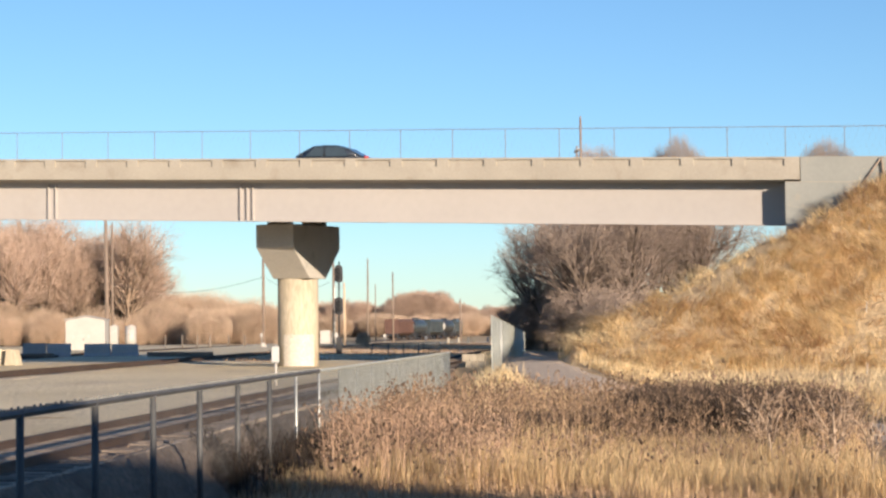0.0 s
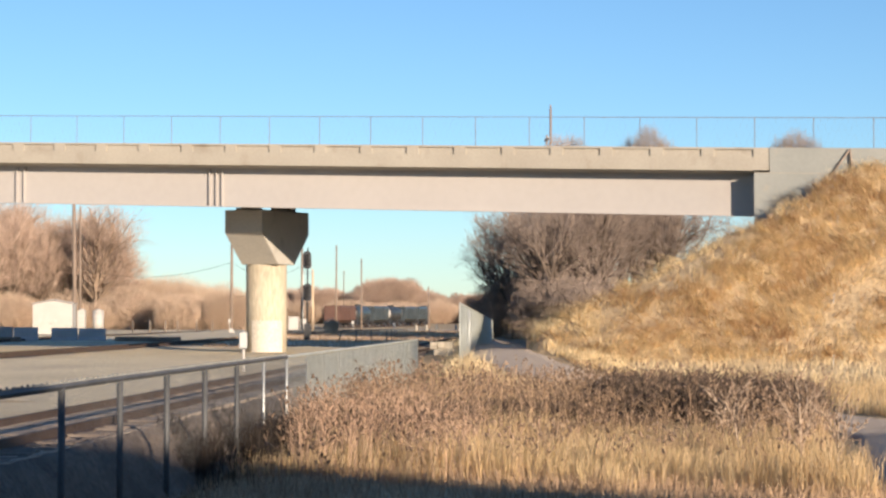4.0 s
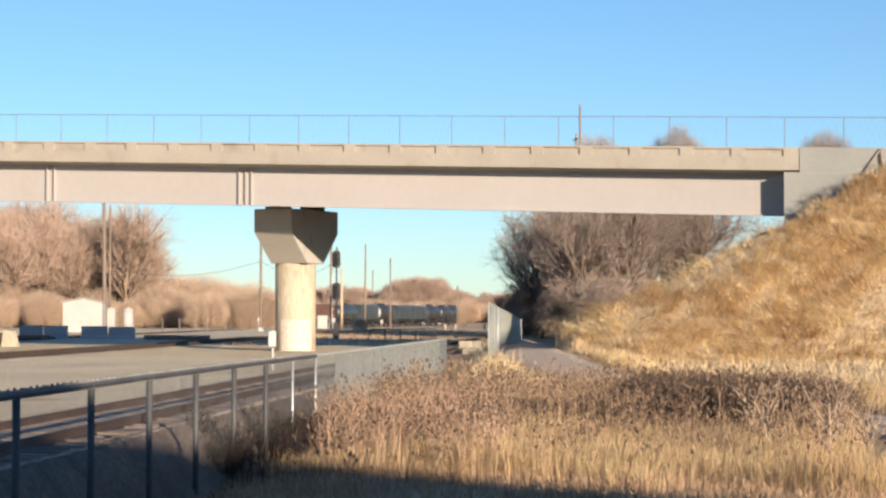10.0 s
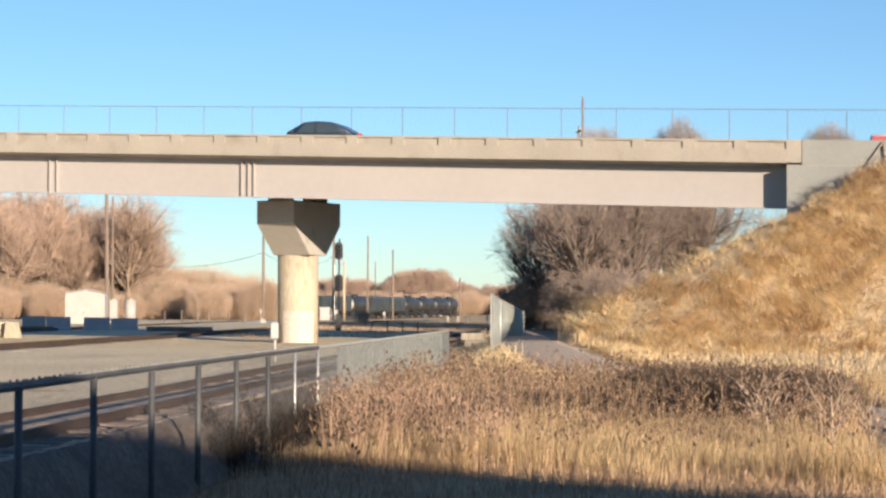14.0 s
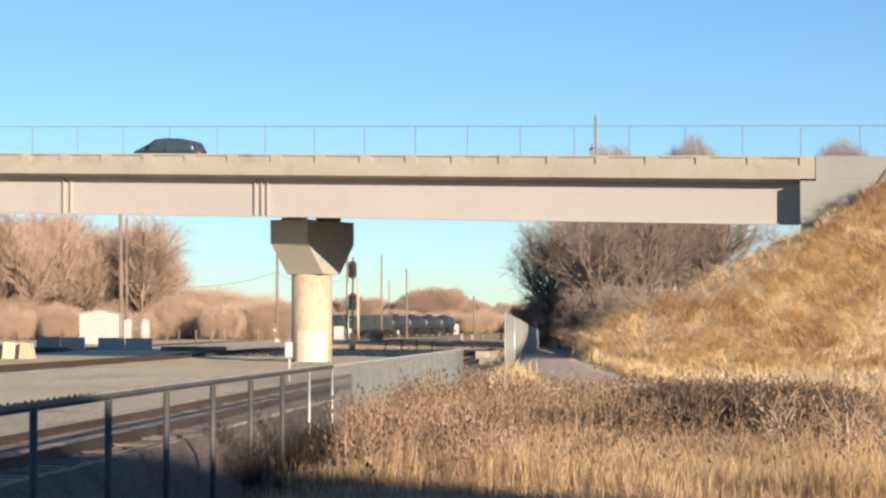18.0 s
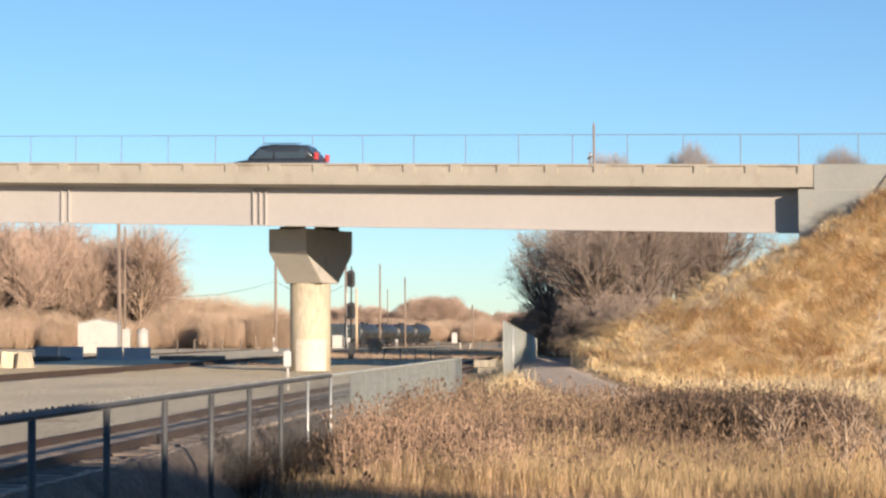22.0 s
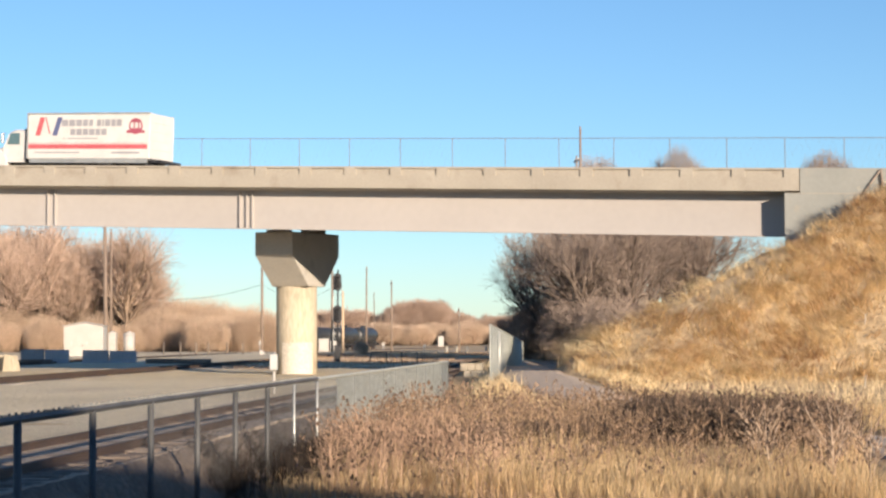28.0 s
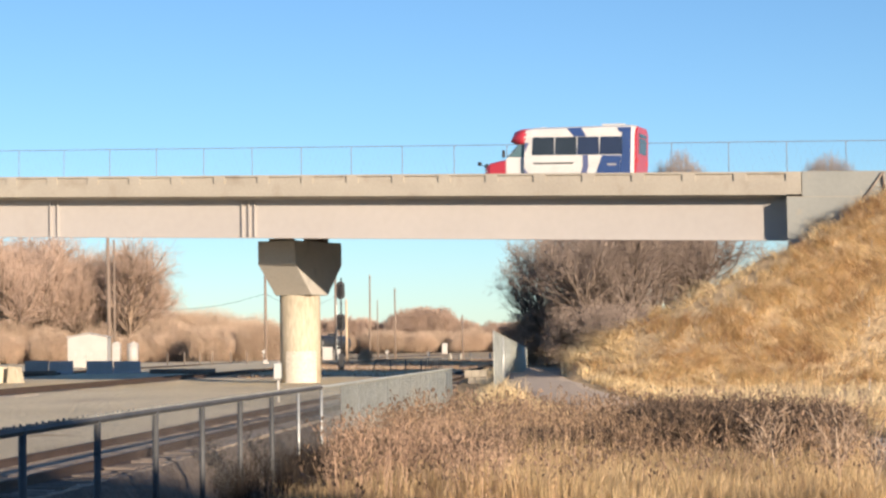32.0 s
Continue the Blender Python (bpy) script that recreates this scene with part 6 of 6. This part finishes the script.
    side_pane("blue_sweep", [(-4.05, 2.86), (-4.42, 2.47), (-5.0, 2.47), (-4.72, 2.87)], y + .02, t, M["blue"], lean=.36, zref=2.52, th=.02)
    side_pane("blue_corner", [(-6.55, 2.64), (-6.40, 2.86), (-7.05, 2.87), (-7.08, 2.64)], y + .02, t, M["blue"], lean=.36, zref=2.56, th=.02)
    side_pane("number_bar", [(-6.0, 1.12), (-6.0, 1.22), (-6.42, 1.22), (-6.42, 1.12)], y + .042, t, M["greyprint"], th=.006)
    side_pane("trim", [(-2.5, 1.2), (-2.5, 1.27), (-4.4, 1.28), (-4.4, 1.21)], y + .03, t, M["dark"], th=.01)
    bm = fresh()
    loft(bm, [[(x, -1.1, .6), (x, -1.12, 2.6), (x, -.8, 2.92), (x, .8, 2.92), (x, 1.12, 2.6), (x, 1.1, .6)] for x in (-7.22, -7.33)])
    part("rear_panel", bm, M["red"], t, "red rear end panel")
    for z0, z1 in ((1.7, 2.4), (2.45, 2.62)):
        bm = fresh()
        box(bm, -7.35, -7.325, -.7, .7, z0, z1)
        part("rear_window", bm, M["glass"], t)
    bm = fresh()
    box(bm, -5.6, -6.6, -.6, .6, 2.96, 3.06, bev=.03)
    part("roof_unit", bm, M["vanwhite"], t)
    bm = fresh()
    box(bm, -2.55, -2.75, -.15, .15, 2.9, 3.0, bev=.02)
    part("roof_beacon", bm, M["vanwhite"], t)
    for sg in (1, -1):
        bm = fresh()
        box(bm, -1.1, -1.0, sg * 1.22 - .1, sg * 1.22 + .1, 1.52, 1.86, bev=.02)
        part("mirror", bm, M["dark"], t)
        bm = fresh()
        tube(bm, (-.1, sg * .55, 1.0), (.32, sg * .55, 1.34), .02, n=6)
        part("cross_view_arm", bm, M["dark"], t)
        bm = fresh()
        box(bm, .24, .40, sg * .55 - .1, sg * .55 + .1, 1.2, 1.38, bev=.03)
        part("cross_view_mirror", bm, M["dark"], t)
        lamp("tail_light", -7.34, sg * .95, 1.35, .02, .08, .12, t, M["tail"])
        lamp("headlight", -.08, sg * .72, .95, .05, .13, .08, t, M["chrome"])
        for x in (-.95, -5.6):
            wheel_at(t, x, sg * 1.08, .4, .3)
    return t


black_sedan = sedan("sedan", "black sedan with a sloping roof crossing the bridge", "carbody", 4.8, 1.47)
blue_sedan = sedan("sedan", "dark coupe with a long low roof", "carblue", 4.9, 1.50)
low_sedan = sedan("sedan", "low black sedan with dark windows", "carbody", 4.8, 1.42)
hatch_car = sedan("hatchback", "dark grey hatchback with lit tail lamps", "carblue", 4.5, 1.60, hatch=True)
second_car = sedan("sedan", "black sedan close behind a hatchback", "carbody", 4.8, 1.62, lift=0.16)
black_suv = sedan("suv", "black sport utility vehicle with roof rails and red lamps", "carbody", 4.85, 1.74, suv=True, glassm="glass")
black_pickup = pickup("pickup_truck", "black pickup truck with a bright tool box", "carbody", cab_end=-3.35, lift=0.13)
white_pickup = pickup("pickup_truck", "white pickup with a red stripe and a canopy", "vanwhite", 5.9, cap=True)
trailer = cargo_trailer()
truck = box_truck()
bus = shuttle_bus()

# ---- the freight train and its curved track ----
def rail_path():
    """Points of the train's track every metre of its length, from -180 to 340."""
    pts, phi = {}, math.radians(0.34)
    x, y = 0.0085 * 480, 480.0
    for l in range(0, 341):
        pts[l] = (x, y)
        phi = math.radians(0.34) + min(l / 150, 0.22) + min(max(0, (l - 112) / 45), 1.4)
        x -= math.sin(phi)
        y -= math.cos(phi)
    x, y = pts[0]
    for l in range(-1, -181, -1):
        x += math.sin(math.radians(0.34))
        y += math.cos(math.radians(0.34))
        pts[l] = (x, y)
    return pts


TRAIN_LINE = rail_path()
TRAIN_Z = 0.14


def on_line(l):
    k = math.floor(l)
    f = l - k
    a, b = TRAIN_LINE[max(-180, min(340, k))], TRAIN_LINE[max(-180, min(340, k + 1))]
    return Vector((a[0] + (b[0] - a[0]) * f, a[1] + (b[1] - a[1]) * f, TRAIN_Z))


t = thing("railway_track", "curved main track beyond the yard on brown ballast", "railway track", "tracks of the yard")
for name, prof, m in (("ballast", [(-2.4, -1.0), (-2.4, -0.5), (-1.5, -0.2), (1.5, -0.2), (2.4, -0.5), (2.4, -1.0)], "ballast2"),
                      ("rail", [(-0.79, -0.2), (-0.79, 0), (-0.72, 0), (-0.72, -0.2)], "rust"), ("rail", [(0.72, -0.2), (0.72, 0), (0.79, 0), (0.79, -0.2)], "rust")):
    rings = []
    for l in range(-178, 339, 6):
        a, b = on_line(l - 1), on_line(l + 1)
        d = (b - a).normalized()
        nrm = Vector((d.y, -d.x, 0))
        c = on_line(l)
        rings.append([c + nrm * u + Vector((0, 0, v)) for u, v in prof])
    part(name, loft(fresh(), rings), M[m], t)


def bogies(t, half):
    for sx in (-1, 1):
        x = sx * (half - 2.1)
        bm = fresh()
        for yy in (-1.0, 1.0):
            box(bm, x - 1.25, x + 1.25, yy - .08, yy + .08, .38, .72, bev=.05)
        box(bm, x - .25, x + .25, -1.0, 1.0, .45, .85)
        bg = part("bogie", bm, M["dark"], t)
        for dx in (-.88, .88):
            for yy in (-.76, .76):
                bm = fresh()
                tube(bm, (x + dx, yy - .06, .45), (x + dx, yy + .06, .45), .45, n=16)
                part("wheel", bm, M["rust"], bg)


def tank_car(m, label, end="tankblack", end_label="black domed tank end"):
    t = thing("tank_car", label, "tank car", "cars of the freight train")
    half = 6.2
    bm = fresh()
    st = [(-half + .25, .25), (-half + .32, .8), (-half + .5, 1.2), (-half + .8, 1.42), (-half + 1.2, 1.5), (half - 1.2, 1.5), (half - .8, 1.42), (half - .5, 1.2), (half - .32, .8), (half - .25, .25)]
    loft(bm, [[(x, r * math.cos(2 * math.pi * i / 28), 2.75 + r * math.sin(2 * math.pi * i / 28)) for i in range(28)] for x, r in st], smooth=True)
    tk = part("tank", bm, M[m], t)
    for x in (-4.2, -2.1, 2.1, 4.2):
        bm = fresh()
        tube(bm, (x - .05, 0, 2.75), (x + .05, 0, 2.75), 1.525, n=28)
        part("band", bm, M[m], tk)
    for sg in (-1, 1):
        bm = fresh()
        loft(bm, [[(sg * x, r * math.cos(2 * math.pi * i / 28), 2.75 + r * math.sin(2 * math.pi * i / 28)) for i in range(28)] for x, r in ((half - .24, .27), (half - .30, .82), (half - .48, 1.22), (half - .78, 1.44))], smooth=True)
        part("tank_head", bm, M[end], tk, end_label)
    bm = fresh()
    tube(bm, (0, 0, 4.1), (0, 0, 4.62), .75, .7, n=18)
    part("dome", bm, M[m], t)
    for x in (-.95, .95):
        bm = fresh()
        tube(bm, (x, 0, 4.2), (x, 0, 4.48), .18, n=10)
        part("valve", bm, M["dark"], t)
    bm = fresh()
    box(bm, -half, half, -.3, .3, .85, 1.2)
    for sx in (-1, 1):
        box(bm, sx * half - .2, sx * half + .2, -1.4, 1.4, .85, 1.3)
        box(bm, sx * (half - 1.6) - .35, sx * (half - 1.6) + .35, -1.2, 1.2, 1.1, 1.75)
    part("underframe", bm, M["dark"], t)
    for sg in (-1, 1):
        bm = fresh()
        for k in range(8):
            tube(bm, (-.22, sg * 1.55, 1.3 + k * .4), (.22, sg * 1.55, 1.3 + k * .4), .02, n=4)
        tube(bm, (-.22, sg * 1.55, 1.1), (-.22, sg * 1.2, 4.3), .025, n=5)
        tube(bm, (.22, sg * 1.55, 1.1), (.22, sg * 1.2, 4.3), .025, n=5)
        part("ladder", bm, M["dark"], t)
        bm = fresh()
        for x in (-1.6, 0, 1.6):
            tube(bm, (x, sg * 1.1, 4.1), (x, sg * 1.1, 5.0), .03, n=5)
        tube(bm, (-1.6, sg * 1.1, 5.0), (1.6, sg * 1.1, 5.0), .03, n=5)
        part("guard_railing", bm, M["dark"], t)
        bm = fresh()
        box(bm, sg * (half - .24) - .02, sg * (half - .24) + .02, -.45, .45, 2.95, 3.2)
        part("marking_bar", bm, M["white"], t)
    bogies(t, half)
    return t


def hopper_car(label, m="carbrown"):
    t = thing("hopper_car", label, "freight car", "cars of the freight train")
    half = 6.6
    bm = fresh()
    loft(bm, [[(x, -1.5, 1.5), (x, -1.55, 3.9), (x, -1.35, 4.3), (x, 1.35, 4.3), (x, 1.55, 3.9), (x, 1.5, 1.5), (x, .5, .95), (x, -.5, .95)] for x in (-half + .3, -half + 1.0, half - 1.0, half - .3)])
    part("body", bm, M[m], t)
    for k in range(11):
        x = -half + .8 + k * (2 * half - 1.6) / 10
        for sg in (-1, 1):
            bm = fresh()
            box(bm, x - .06, x + .06, sg * 1.56 - .07, sg * 1.56 + .07, 1.5, 3.9)
            part("rib", bm, M[m], t)
    bm = fresh()
    box(bm, -half, half, -.3, .3, .85, 1.1)
    for sx in (-1, 1):
        box(bm, sx * half - .2, sx * half + .2, -1.45, 1.45, .85, 1.35)
    part("underframe", bm, M["dark"], t)
    bogies(t, half)
    return t


train = [hopper_car("dark rust-brown covered hopper car at the head of the train")]
train.append(tank_car("tankgrey", "grey rail tank car with a black frame"))
train.append(hopper_car("dark ribbed covered hopper car", "tankgrey"))
train.append(tank_car("tankblack", "black rail tank car with a white domed end", "white", "white domed tank end"))
for k in range(2):
    train.append(hopper_car("dark ribbed covered hopper car", "tankgrey"))
for k in range(4):
    train.append(tank_car("tankblack", "black rail tank car with pale end markings"))


# ---- what moves ----
def on_road(s, d):
    """Pose of a vehicle whose front is at s along the bridge, heading to smaller s."""
    e = 1.0
    c = s + 2.4
    slope = math.degrees(math.atan2(road_z(c - e) - road_z(c + e), 2 * e))
    z = road_z(s) + 0.02 * min(d, DECK_W - d)
    return B @ Matrix.Translation((s, d, z)) @ pose(0, 0, 0, 0, 0, 180) @ pose(0, 0, 0, 0, -slope, 0)


def drive(v, d, t0, s0, speed, slot):
    """Waits on the approach, crosses at an even speed and halts beyond; slot: its place in both queues."""
    start, end = 50.0 + 11.0 * slot, -118.0 - 11.0 * (11 - slot)
    ta, tb = t0 - (start - s0) / speed, t0 + (s0 - end) / speed
    rows = []
    if ta > 0.2:
        rows += [(0.0, start)] + ([(ta - 0.6, start)] if ta > 1.2 else [])
    t = max(ta, 0.0)
    while t <= min(tb, 32.0) + 1e-6:
        rows.append((round(t, 3), s0 - speed * (t - t0)))
        t += 0.5
    if tb < 31.0:
        rows.append((round(tb + 0.8, 3), end))
        rows.append((32.0, end))
    elif rows[-1][0] < 32.0:
        rows.append((32.0, max(end, s0 - speed * (32.0 - t0))))
    walk(v, [(t, on_road(s, d)) for t, s in rows])


def motions():
    drive(black_sedan, 3.3, 0.0, -9.2, 23.4, 0)
    drive(black_pickup, 3.3, 1.5, -9.43, 24.25, 1)
    drive(blue_sedan, 3.3, 13.5, 1.25, 22.1, 2)
    drive(white_pickup, 3.3, 14.5, 11.3, 15.86, 3)
    drive(trailer, 3.3, 14.5, 17.8, 15.86, 3.55)
    drive(hatch_car, 3.3, 17.0, -2.2, 16.4, 5)
    drive(second_car, 6.9, 17.0, 1.6, 22.3, 6)
    drive(black_suv, 3.3, 21.5, -1.95, 21.25, 7)
    drive(low_sedan, 3.3, 25.0, 8.5, 25.1, 8)
    drive(truck, 3.3, 27.5, -14.6, 21.6, 9)
    drive(bus, 3.3, 32.0, 1.35, 20.3, 10)
    for k, car in enumerate(train):
        rows = []
        for i in range(33):
            front = 78 + 5.5 * i - 14.1 * k
            a, b = on_line(front - 2.1), on_line(front - 11.1)
            c, d = (a + b) / 2, a - b
            rows.append((float(i), Matrix.Translation(c) @ pose(0, 0, 0, 0, 0, math.degrees(math.atan2(d.y, d.x)))))
        walk(car, rows)


motions()
